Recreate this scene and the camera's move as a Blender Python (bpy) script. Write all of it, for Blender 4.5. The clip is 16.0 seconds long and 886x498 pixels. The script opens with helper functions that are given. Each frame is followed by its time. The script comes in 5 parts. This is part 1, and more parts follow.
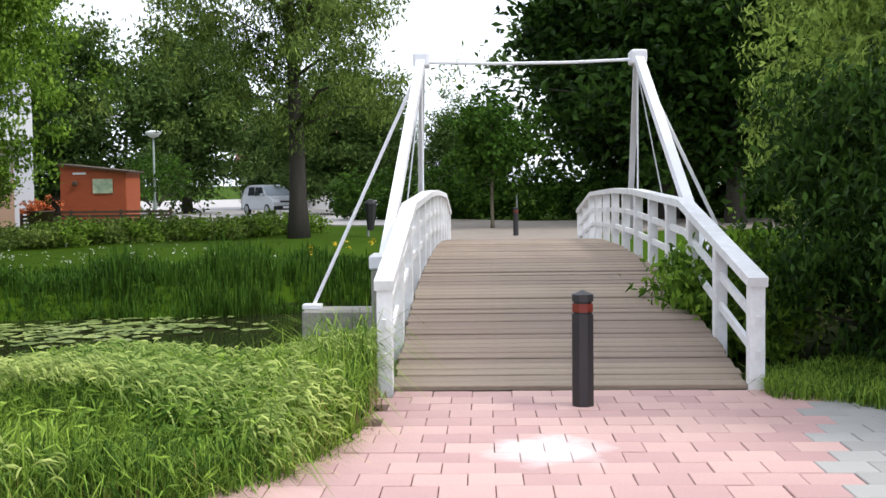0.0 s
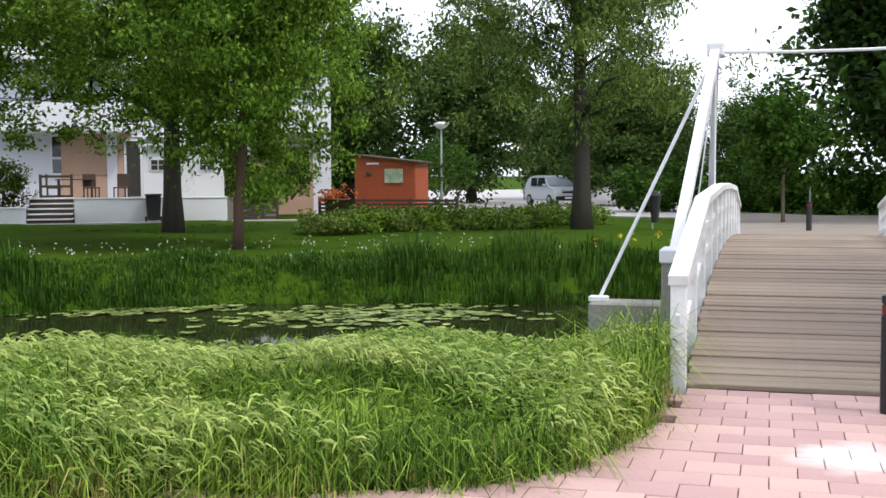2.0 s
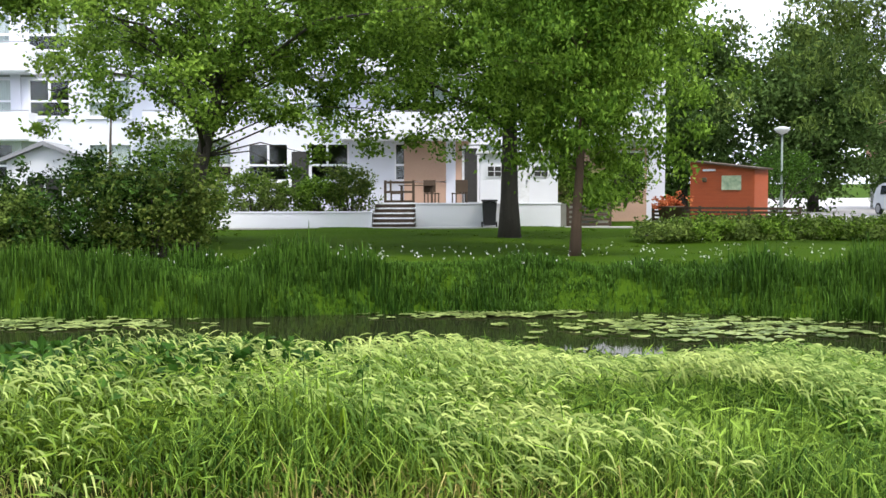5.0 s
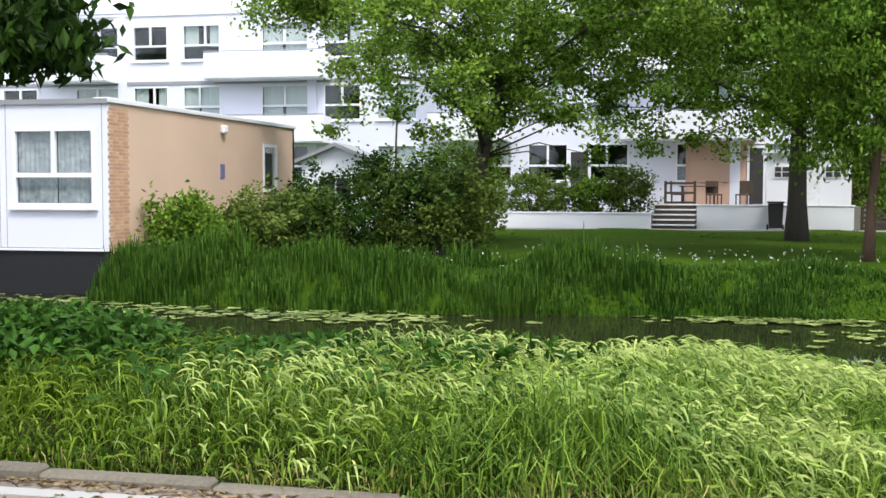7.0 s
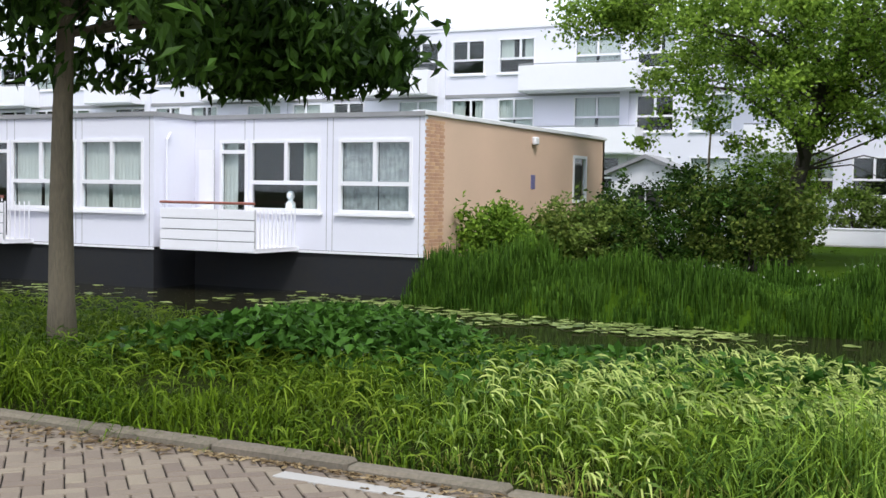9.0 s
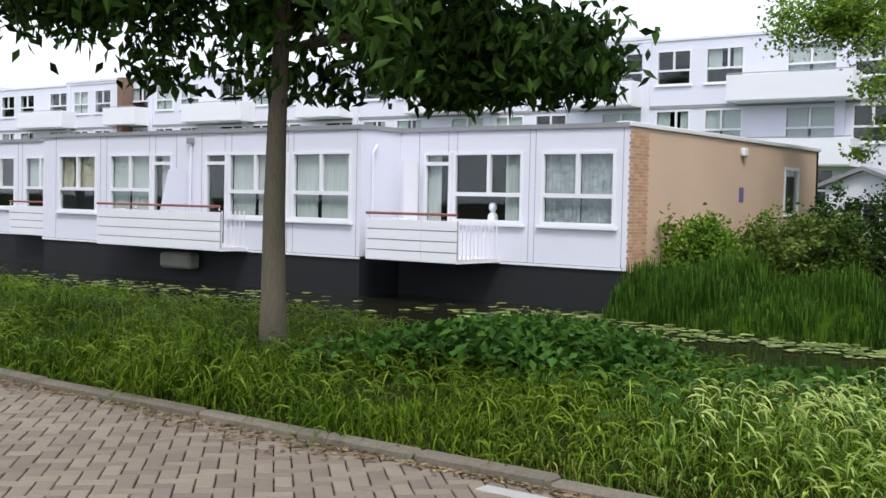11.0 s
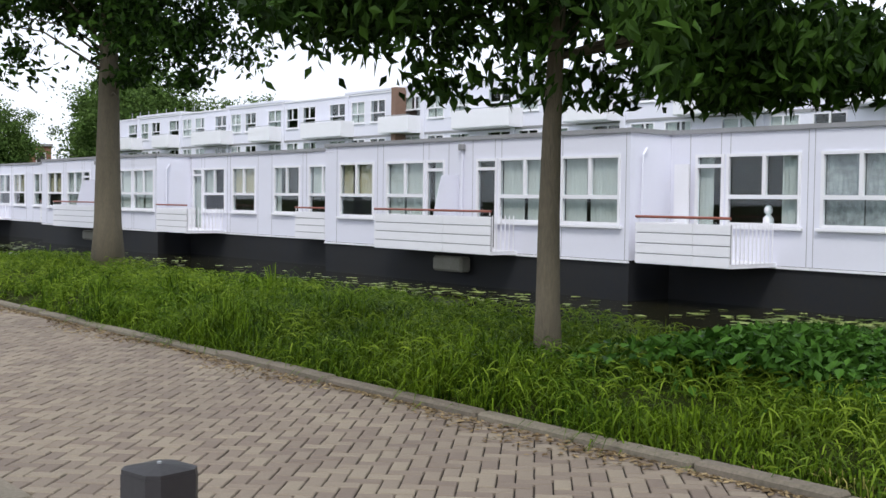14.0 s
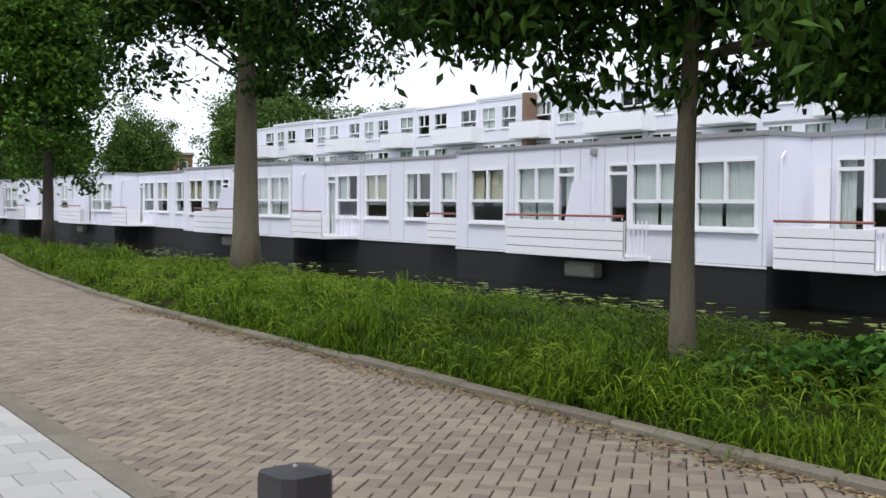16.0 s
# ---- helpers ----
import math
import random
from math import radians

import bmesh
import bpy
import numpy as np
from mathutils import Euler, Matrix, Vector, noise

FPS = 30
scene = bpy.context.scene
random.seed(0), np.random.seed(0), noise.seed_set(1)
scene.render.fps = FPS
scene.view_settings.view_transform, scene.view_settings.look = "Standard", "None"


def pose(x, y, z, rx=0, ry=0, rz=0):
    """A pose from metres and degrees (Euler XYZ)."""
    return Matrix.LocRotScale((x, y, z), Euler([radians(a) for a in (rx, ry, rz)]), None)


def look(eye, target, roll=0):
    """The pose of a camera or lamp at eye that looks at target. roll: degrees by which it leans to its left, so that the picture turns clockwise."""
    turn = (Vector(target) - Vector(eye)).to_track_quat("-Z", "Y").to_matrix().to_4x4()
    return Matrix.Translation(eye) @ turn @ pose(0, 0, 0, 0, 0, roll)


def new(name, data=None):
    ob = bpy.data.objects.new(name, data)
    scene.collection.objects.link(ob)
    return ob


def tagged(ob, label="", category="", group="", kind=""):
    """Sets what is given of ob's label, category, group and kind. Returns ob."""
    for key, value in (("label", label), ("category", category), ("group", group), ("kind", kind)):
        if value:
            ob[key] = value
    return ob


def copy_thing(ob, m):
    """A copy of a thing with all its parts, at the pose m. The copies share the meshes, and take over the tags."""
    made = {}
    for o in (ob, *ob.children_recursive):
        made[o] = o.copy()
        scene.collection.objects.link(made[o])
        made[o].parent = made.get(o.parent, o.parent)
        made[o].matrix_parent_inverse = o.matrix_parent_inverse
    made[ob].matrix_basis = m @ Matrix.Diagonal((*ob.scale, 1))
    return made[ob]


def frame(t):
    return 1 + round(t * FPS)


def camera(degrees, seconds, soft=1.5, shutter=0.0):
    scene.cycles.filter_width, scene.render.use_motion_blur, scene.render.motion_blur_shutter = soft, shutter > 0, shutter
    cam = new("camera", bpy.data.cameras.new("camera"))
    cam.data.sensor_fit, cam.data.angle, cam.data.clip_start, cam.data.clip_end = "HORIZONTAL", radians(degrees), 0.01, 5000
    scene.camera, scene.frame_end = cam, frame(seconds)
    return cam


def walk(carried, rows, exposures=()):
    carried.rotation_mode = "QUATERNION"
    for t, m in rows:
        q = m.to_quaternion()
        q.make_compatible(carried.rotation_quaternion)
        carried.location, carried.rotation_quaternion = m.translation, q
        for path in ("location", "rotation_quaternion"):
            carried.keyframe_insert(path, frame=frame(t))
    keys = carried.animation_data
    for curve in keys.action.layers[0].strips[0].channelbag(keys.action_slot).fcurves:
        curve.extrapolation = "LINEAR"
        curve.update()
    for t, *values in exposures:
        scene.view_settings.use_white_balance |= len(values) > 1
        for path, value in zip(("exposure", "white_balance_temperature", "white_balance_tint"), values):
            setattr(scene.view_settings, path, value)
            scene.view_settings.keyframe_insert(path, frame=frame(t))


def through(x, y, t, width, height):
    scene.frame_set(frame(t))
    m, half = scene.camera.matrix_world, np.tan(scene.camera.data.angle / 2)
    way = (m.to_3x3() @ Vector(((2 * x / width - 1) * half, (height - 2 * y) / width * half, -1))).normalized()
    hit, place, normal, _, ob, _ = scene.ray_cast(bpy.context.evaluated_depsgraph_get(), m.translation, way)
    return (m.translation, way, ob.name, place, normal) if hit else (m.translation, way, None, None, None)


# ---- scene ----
cam = camera(42.4, 16.0)
EYE, TURN = 1.6, -25.0
ROWS = [
    (0.0, 0.000, -0.000, -0.000, -7.23, -3.31, 0.69),
    (0.5, -0.028, -0.014, 0.012, -4.92, -3.55, 0.67),
    (1.0, -0.056, -0.069, 0.025, -1.01, -3.68, 0.56),
    (1.5, -0.083, -0.094, 0.031, 3.07, -3.72, 0.42),
    (2.0, -0.119, -0.040, 0.019, 6.72, -3.66, 0.32),
    (2.5, -0.144, 0.009, 0.011, 9.61, -3.54, 0.20),
    (3.0, -0.161, 0.041, 0.010, 12.01, -3.46, 0.08),
    (5.5, -0.524, 0.228, -0.004, 26.18, -3.22, 0.17),
    (6.0, -0.553, 0.282, -0.009, 29.62, -3.22, 0.14),
    (6.5, -0.527, 0.304, -0.015, 33.20, -3.25, 0.04),
    (7.0, -0.440, 0.320, -0.016, 36.95, -3.19, -0.08),
    (7.5, -0.355, 0.294, -0.011, 40.74, -3.12, -0.25),
    (8.0, -0.348, 0.312, -0.002, 44.64, -3.03, -0.49),
    (8.5, -0.365, 0.348, -0.003, 48.65, -2.91, -0.63),
    (9.0, -0.406, 0.349, -0.008, 52.42, -2.77, -0.93),
    (11.5, -0.518, 0.380, -0.013, 64.50, -2.31, -1.19),
    (12.0, -0.503, 0.344, -0.002, 66.68, -2.30, -1.17),
    (12.5, -0.456, 0.288, 0.003, 68.88, -2.29, -1.21),
    (13.0, -0.455, 0.284, 0.005, 71.16, -2.32, -1.07),
    (13.5, -0.470, 0.281, 0.007, 73.44, -2.37, -0.88),
    (14.0, -0.479, 0.280, 0.007, 75.69, -2.42, -0.75),
    (14.5, -0.495, 0.281, 0.007, 77.67, -2.42, -0.68),
    (15.0, -0.501, 0.283, 0.007, 79.42, -2.36, -0.59),
    (15.5, -0.499, 0.282, 0.009, 80.94, -2.29, -0.53),
    (16.0, -0.495, 0.279, 0.010, 82.24, -2.22, -0.48),
]
walk(cam, [(t, pose(-0.55, -0.28, EYE, 0, 0, TURN) @ pose(x, y, z, 90 + pitch, roll, yaw)) for t, x, y, z, yaw, pitch, roll in ROWS],
     exposures=((0.0, 0.72), (1.5, 0.65), (3.0, 0.86), (5.5, 1.18), (6.2, 1.12), (8.0, 0.86), (9.3, 0.68), (12.0, 0.45), (14.0, 0.4), (16.0, 0.4)))

# ---- world and light ----
world = bpy.data.worlds.new("sky")
scene.world = world
world.use_nodes = True
wn, wl = world.node_tree.nodes, world.node_tree.links
sky = wn.new("ShaderNodeTexSky")
sky.sky_type = "NISHITA"
sky.sun_disc = False
sky.sun_elevation, sky.sun_rotation = radians(54), radians(139)
sky.air_density, sky.dust_density = 1.0, 3.0
veil = wn.new("ShaderNodeMix")
veil.data_type = "RGBA"
veil.inputs["Factor"].default_value = 0.8
veil.inputs[7].default_value = (8.9, 9.5, 10.7, 1)
wl.new(sky.outputs["Color"], veil.inputs[6])
wl.new(veil.outputs[2], wn["Background"].inputs["Color"])
wn["Background"].inputs["Strength"].default_value = 0.115
sun_data = bpy.data.lights.new("sun", "SUN")
sun_data.energy, sun_data.angle, sun_data.color = 1.5, radians(12), (1.0, 0.97, 0.93)
sun = new("sun", sun_data)
sun.matrix_world = look((30, -34, 62), (0, 0, 0))

# ---- materials ----


def mat(name, col, rough=0.7, vary=0.15, scale=3.0, fine=40.0, bump=0.2, dist=0.01, metal=0.0, col2=None, rand=0.0, island=0.0, spec=0.4, stretch=(1, 1, 1), stain=0.0):
    """A surface with two scales of colour change, fine relief and, if asked, its own tone for each object or island."""
    m = bpy.data.materials.new(name)
    m.use_nodes = True
    n, l = m.node_tree.nodes, m.node_tree.links
    b = n["Principled BSDF"]
    b.inputs["Roughness"].default_value = rough
    b.inputs["Metallic"].default_value = metal
    b.inputs["Specular IOR Level"].default_value = spec
    co = n.new("ShaderNodeTexCoord")
    mp = n.new("ShaderNodeMapping")
    mp.inputs["Scale"].default_value = stretch
    l.new(co.outputs["Object"], mp.inputs["Vector"])
    big, small = n.new("ShaderNodeTexNoise"), n.new("ShaderNodeTexNoise")
    big.inputs["Scale"].default_value, small.inputs["Scale"].default_value = scale, fine
    big.inputs["Detail"].default_value, small.inputs["Detail"].default_value = 5, 6
    l.new(mp.outputs[0], big.inputs["Vector"])
    l.new(mp.outputs[0], small.inputs["Vector"])
    col2 = col2 or tuple(c * 0.55 for c in col)
    mx = n.new("ShaderNodeMix")
    mx.data_type = "RGBA"
    mx.inputs[6].default_value, mx.inputs[7].default_value = (*col, 1), (*col2, 1)
    ad = n.new("ShaderNodeMath")
    ad.operation = "ADD"
    l.new(big.outputs["Fac"], ad.inputs[0])
    l.new(small.outputs["Fac"], ad.inputs[1])
    rg = n.new("ShaderNodeMapRange")
    rg.inputs["From Min"].default_value, rg.inputs["From Max"].default_value = 0.7, 1.35
    rg.inputs["To Min"].default_value, rg.inputs["To Max"].default_value = 0.0, min(1.0, vary * 2.5)
    l.new(ad.outputs[0], rg.inputs["Value"])
    l.new(rg.outputs[0], mx.inputs["Factor"])
    out = mx.outputs[2]
    if rand or island:
        src = n.new("ShaderNodeObjectInfo").outputs["Random"] if rand else n.new("ShaderNodeNewGeometry").outputs["Random Per Island"]
        hs = n.new("ShaderNodeHueSaturation")
        r2 = n.new("ShaderNodeMapRange")
        k = rand or island
        r2.inputs["To Min"].default_value, r2.inputs["To Max"].default_value = 1 - k, 1 + k
        l.new(src, r2.inputs["Value"])
        l.new(r2.outputs[0], hs.inputs["Value"])
        l.new(out, hs.inputs["Color"])
        r3 = n.new("ShaderNodeMapRange")
        r3.inputs["To Min"].default_value, r3.inputs["To Max"].default_value = 0.5 - 0.06 * k, 0.5 + 0.06 * k
        l.new(src, r3.inputs["Value"])
        l.new(r3.outputs[0], hs.inputs["Hue"])
        out = hs.outputs[0]
    l.new(out, b.inputs["Base Color"])
    if bump:
        bp = n.new("ShaderNodeBump")
        bp.inputs["Strength"].default_value, bp.inputs["Distance"].default_value = bump, dist
        l.new(small.outputs["Fac"], bp.inputs["Height"])
        l.new(bp.outputs[0], b.inputs["Normal"])
    return m


def leafmat(name, col, col2, through=0.35, rough=0.5, spread=0.35, broad=0.12):
    """Leaves or blades: tone by island and by broad patches, with light coming through."""
    m = bpy.data.materials.new(name)
    m.use_nodes = True
    n, l = m.node_tree.nodes, m.node_tree.links
    b = n["Principled BSDF"]
    b.inputs["Roughness"].default_value = rough
    b.inputs["Specular IOR Level"].default_value = 0.09
    geo = n.new("ShaderNodeNewGeometry")
    co = n.new("ShaderNodeTexCoord")
    nz = n.new("ShaderNodeTexNoise")
    nz.inputs["Scale"].default_value = broad
    nz.inputs["Detail"].default_value = 4
    l.new(co.outputs["Object"], nz.inputs["Vector"])
    ad = n.new("ShaderNodeMath")
    ad.operation = "MULTIPLY_ADD"
    ad.inputs[1].default_value = 0.55
    l.new(geo.outputs["Random Per Island"], ad.inputs[0])
    l.new(nz.outputs["Fac"], ad.inputs[2])
    rg = n.new("ShaderNodeMapRange")
    rg.inputs["From Min"].default_value, rg.inputs["From Max"].default_value = 0.45, 1.1
    l.new(ad.outputs[0], rg.inputs["Value"])
    mx = n.new("ShaderNodeMix")
    mx.data_type = "RGBA"
    mx.inputs[6].default_value, mx.inputs[7].default_value = (*col, 1), (*col2, 1)
    l.new(rg.outputs[0], mx.inputs["Factor"])
    hs = n.new("ShaderNodeHueSaturation")
    r2 = n.new("ShaderNodeMapRange")
    r2.inputs["To Min"].default_value, r2.inputs["To Max"].default_value = 1 - spread, 1 + spread
    l.new(geo.outputs["Random Per Island"], r2.inputs["Value"])
    l.new(r2.outputs[0], hs.inputs["Value"])
    l.new(mx.outputs[2], hs.inputs["Color"])
    l.new(hs.outputs[0], b.inputs["Base Color"])
    tr = n.new("ShaderNodeBsdfTranslucent")
    l.new(hs.outputs[0], tr.inputs["Color"])
    ms = n.new("ShaderNodeMixShader")
    ms.inputs[0].default_value = through
    l.new(b.outputs[0], ms.inputs[1])
    l.new(tr.outputs[0], ms.inputs[2])
    l.new(ms.outputs[0], n["Material Output"].inputs["Surface"])
    return m


def glassmat(name, tint=(0.9, 0.95, 0.95)):
    m = bpy.data.materials.new(name)
    m.use_nodes = True
    n, l = m.node_tree.nodes, m.node_tree.links
    tr, gl, lw, ms = n.new("ShaderNodeBsdfTransparent"), n.new("ShaderNodeBsdfGlossy"), n.new("ShaderNodeLayerWeight"), n.new("ShaderNodeMixShader")
    pw, ma = n.new("ShaderNodeMath"), n.new("ShaderNodeMath")
    tr.inputs["Color"].default_value = (*tint, 1)
    gl.inputs["Roughness"].default_value = 0.02
    lw.inputs["Blend"].default_value = 0.5
    pw.operation, ma.operation = "POWER", "MULTIPLY_ADD"
    pw.inputs[1].default_value = 4.0
    ma.inputs[1].default_value, ma.inputs[2].default_value = 0.8, 0.045
    l.new(lw.outputs["Facing"], pw.inputs[0])
    l.new(pw.outputs[0], ma.inputs[0])
    l.new(ma.outputs[0], ms.inputs[0])
    l.new(tr.outputs[0], ms.inputs[1])
    l.new(gl.outputs[0], ms.inputs[2])
    l.new(ms.outputs[0], n["Material Output"].inputs["Surface"])
    return m


M_EARTH = mat("earth", (0.024, 0.036, 0.007), 1.0, 0.3, 0.6, 14, 0.5, 0.03, col2=(0.02, 0.018, 0.008), spec=0.03)
M_LAWN = mat("lawn", (0.05, 0.092, 0.006), 1.0, 0.3, 0.35, 30, 0.6, 0.03, col2=(0.024, 0.06, 0.004), spec=0.03)
M_BED = mat("jointing_sand", (0.018, 0.015, 0.012), 0.95, 0.3, 4, 60, 0.3)
M_BRICK = mat("paving_brick", (0.225, 0.182, 0.138), 0.9, 0.3, 0.7, 70, 0.35, 0.004, col2=(0.135, 0.11, 0.088), island=0.2)
M_BRICKP = mat("paving_brick_single", (0.225, 0.182, 0.138), 0.9, 0.3, 0.7, 70, 0.35, 0.004, col2=(0.135, 0.11, 0.088), rand=0.2)
M_PINK = mat("pink_tile", (0.56, 0.35, 0.325), 0.8, 0.26, 1.1, 60, 0.3, 0.004, col2=(0.4, 0.27, 0.25), rand=0.13)
M_BEDP = mat("pink_joint_sand", (0.2, 0.13, 0.115), 0.95, 0.3, 4, 60, 0.3, col2=(0.07, 0.055, 0.045))
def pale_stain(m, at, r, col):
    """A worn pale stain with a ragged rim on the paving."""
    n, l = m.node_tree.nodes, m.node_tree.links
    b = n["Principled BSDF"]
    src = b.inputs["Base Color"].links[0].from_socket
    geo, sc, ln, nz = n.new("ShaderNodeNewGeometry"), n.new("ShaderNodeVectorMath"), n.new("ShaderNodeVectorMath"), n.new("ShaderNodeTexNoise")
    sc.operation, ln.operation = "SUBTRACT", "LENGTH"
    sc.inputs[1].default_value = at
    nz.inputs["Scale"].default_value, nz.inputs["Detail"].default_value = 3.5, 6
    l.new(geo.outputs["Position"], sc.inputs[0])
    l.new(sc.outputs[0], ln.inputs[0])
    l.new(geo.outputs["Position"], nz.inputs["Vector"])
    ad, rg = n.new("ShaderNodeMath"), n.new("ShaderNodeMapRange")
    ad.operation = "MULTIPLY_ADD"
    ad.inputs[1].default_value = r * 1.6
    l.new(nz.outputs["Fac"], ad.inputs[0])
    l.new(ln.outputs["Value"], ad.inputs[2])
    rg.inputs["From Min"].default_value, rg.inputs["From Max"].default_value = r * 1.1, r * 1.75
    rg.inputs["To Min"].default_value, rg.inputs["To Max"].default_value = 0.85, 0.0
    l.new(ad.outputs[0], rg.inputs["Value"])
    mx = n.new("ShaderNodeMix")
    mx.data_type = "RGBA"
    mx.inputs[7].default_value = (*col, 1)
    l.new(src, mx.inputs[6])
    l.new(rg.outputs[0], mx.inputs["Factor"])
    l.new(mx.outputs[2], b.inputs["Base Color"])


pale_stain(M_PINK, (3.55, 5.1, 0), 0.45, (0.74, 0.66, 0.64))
M_GREYT = mat("grey_tile", (0.359, 0.351, 0.335), 0.85, 0.2, 1.3, 60, 0.3, 0.004, col2=(0.34, 0.32, 0.3), rand=0.1)
M_KERB = mat("kerb_stone", (0.19, 0.16, 0.125), 0.9, 0.35, 2.5, 45, 0.5, 0.006, col2=(0.085, 0.08, 0.055), rand=0.12)
M_WHITE = mat("white_paint", (0.8, 0.8, 0.84), 0.5, 0.06, 1.5, 18, 0.08, 0.004, col2=(0.62, 0.62, 0.62))
M_WORN = mat("worn_white_paint", (0.82, 0.82, 0.84), 0.55, 0.14, 3.0, 14, 0.2, 0.004, col2=(0.34, 0.32, 0.28))
M_JOINT = mat("dark_joint", (0.36, 0.36, 0.38), 0.8, 0.2, 3, 30, 0.0)
M_PANEL = mat("facade_panel", (0.73, 0.735, 0.82), 0.55, 0.06, 0.6, 12, 0.04, 0.004, col2=(0.62, 0.625, 0.7))
M_HULL = mat("black_hull", (0.019, 0.021, 0.026), 0.6, 0.3, 0.8, 12, 0.2, 0.01, col2=(0.026, 0.025, 0.022), spec=0.2)
M_ROOFEDGE = mat("grey_roof_edge", (0.3, 0.3, 0.31), 0.5, 0.15, 2, 20, 0.05)
M_ROOF = mat("roofing_felt", (0.16, 0.16, 0.16), 0.9, 0.3, 1, 30, 0.3)
M_BUFF = mat("buff_render", (0.68, 0.48, 0.355), 0.85, 0.22, 0.7, 30, 0.25, 0.006, col2=(0.53, 0.39, 0.29))
M_FIRE = mat("brown_brick", (0.24, 0.15, 0.11), 0.85, 0.25, 2, 40, 0.3)
M_BUFFB = mat("orange_brick", (0.58, 0.35, 0.22), 0.85, 0.2, 2, 40, 0.3, 0.004, rand=0.15)
M_RED = mat("red_shed_wood", (0.42, 0.09, 0.03), 0.6, 0.22, 2, 30, 0.15, stretch=(1, 1, 6), col2=(0.27, 0.06, 0.025))
# near-black colour paints in the shade of unlit rooms; dark doors share it
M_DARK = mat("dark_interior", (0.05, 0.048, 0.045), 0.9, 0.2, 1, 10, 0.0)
M_CURTAIN = mat("net_curtain", (0.62, 0.61, 0.58), 0.9, 0.2, 2, 30, 0.0, col2=(0.34, 0.34, 0.33))
M_FLORAL = mat("patterned_curtain", (0.5, 0.5, 0.51), 0.9, 0.4, 5, 9, 0.0, col2=(0.22, 0.22, 0.23))
M_BEIGE = mat("beige_blind", (0.5, 0.42, 0.28), 0.9, 0.15, 2, 30, 0.0)
M_GLASS = glassmat("window_glass")
M_RAILRED = mat("red_handrail", (0.3, 0.1, 0.07), 0.4, 0.2, 5, 30, 0.05)
M_DECK = mat("weathered_plank", (0.325, 0.25, 0.19), 0.85, 0.3, 1.6, 30, 0.5, 0.006, col2=(0.17, 0.13, 0.105), rand=0.16, stretch=(0.5, 6, 6))
M_CONC = mat("concrete", (0.3, 0.29, 0.26), 0.9, 0.3, 1.5, 25, 0.4, 0.01, col2=(0.17, 0.17, 0.13))
M_BLACK = mat("black_bollard", (0.03, 0.028, 0.03), 0.45, 0.2, 4, 50, 0.1)
M_REDBAND = mat("red_band", (0.17, 0.028, 0.018), 0.4, 0.2, 6, 40, 0.05)
M_BARK = mat("bark", (0.175, 0.148, 0.1), 0.95, 0.3, 3, 22, 0.8, 0.03, col2=(0.1, 0.085, 0.065), stretch=(3, 3, 0.6))
M_BARKD = mat("dark_bark", (0.07, 0.06, 0.05), 0.95, 0.3, 3, 22, 0.8, 0.03, stretch=(3, 3, 0.6))
M_BARKB = mat("brown_bark", (0.12, 0.075, 0.05), 0.95, 0.3, 3, 22, 0.8, 0.03, stretch=(3, 3, 0.6))
M_PADS = leafmat("lily_pad", (0.1, 0.15, 0.035), (0.26, 0.31, 0.1), 0.1, 0.35, 0.25, 0.5)
M_STEEL = mat("grey_steel", (0.4, 0.41, 0.42), 0.4, 0.1, 4, 30, 0.05, metal=0.6)
M_CAR = mat("silver_car_paint", (0.66, 0.68, 0.72), 0.25, 0.05, 3, 60, 0.0, metal=0.2)
M_RUBBER = mat("black_rubber", (0.02, 0.02, 0.02), 0.8, 0.2, 5, 50, 0.1)
M_ROAD = mat("pale_road_brick", (0.44, 0.415, 0.4), 0.9, 0.2, 0.5, 40, 0.3)
M_PATH = mat("brown_path_brick", (0.3, 0.255, 0.215), 0.9, 0.25, 0.8, 40, 0.3, col2=(0.2, 0.17, 0.145))
M_SALMON = mat("salmon_wall", (0.55, 0.36, 0.27), 0.85, 0.15, 1, 25, 0.2)
M_WOODD = mat("dark_wood", (0.09, 0.06, 0.04), 0.8, 0.3, 3, 30, 0.2)

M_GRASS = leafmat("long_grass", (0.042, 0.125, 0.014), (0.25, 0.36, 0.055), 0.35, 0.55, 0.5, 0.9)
M_SEED = leafmat("seed_heads", (0.15, 0.265, 0.05), (0.45, 0.51, 0.16), 0.4, 0.6, 0.35, 0.8)
M_TUFT = leafmat("grass_tuft", (0.055, 0.12, 0.008), (0.18, 0.25, 0.026), 0.35, 0.55, 0.35, 0.8)
M_DRY = leafmat("dry_grass", (0.3, 0.2, 0.1), (0.4, 0.31, 0.16), 0.2, 0.8, 0.3, 0.8)
M_STRAW = leafmat("yellowing_grass", (0.22, 0.24, 0.05), (0.46, 0.4, 0.14), 0.3, 0.7, 0.35, 1.2)
M_REED = leafmat("reeds", (0.024, 0.068, 0.007), (0.075, 0.15, 0.018), 0.3, 0.55, 0.35, 0.3)
M_SHORT = leafmat("lawn_grass", (0.035, 0.085, 0.006), (0.09, 0.15, 0.014), 0.3, 0.6, 0.25, 0.2)
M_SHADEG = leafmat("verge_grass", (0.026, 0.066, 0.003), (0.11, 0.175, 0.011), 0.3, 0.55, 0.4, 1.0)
M_NETTLE = leafmat("nettle_leaves", (0.022, 0.068, 0.008), (0.055, 0.13, 0.018), 0.25, 0.5, 0.35, 0.6)
M_LF_DARK = leafmat("dark_leaves", (0.014, 0.036, 0.006), (0.046, 0.098, 0.014), 0.25, 0.45, 0.4, 0.35)
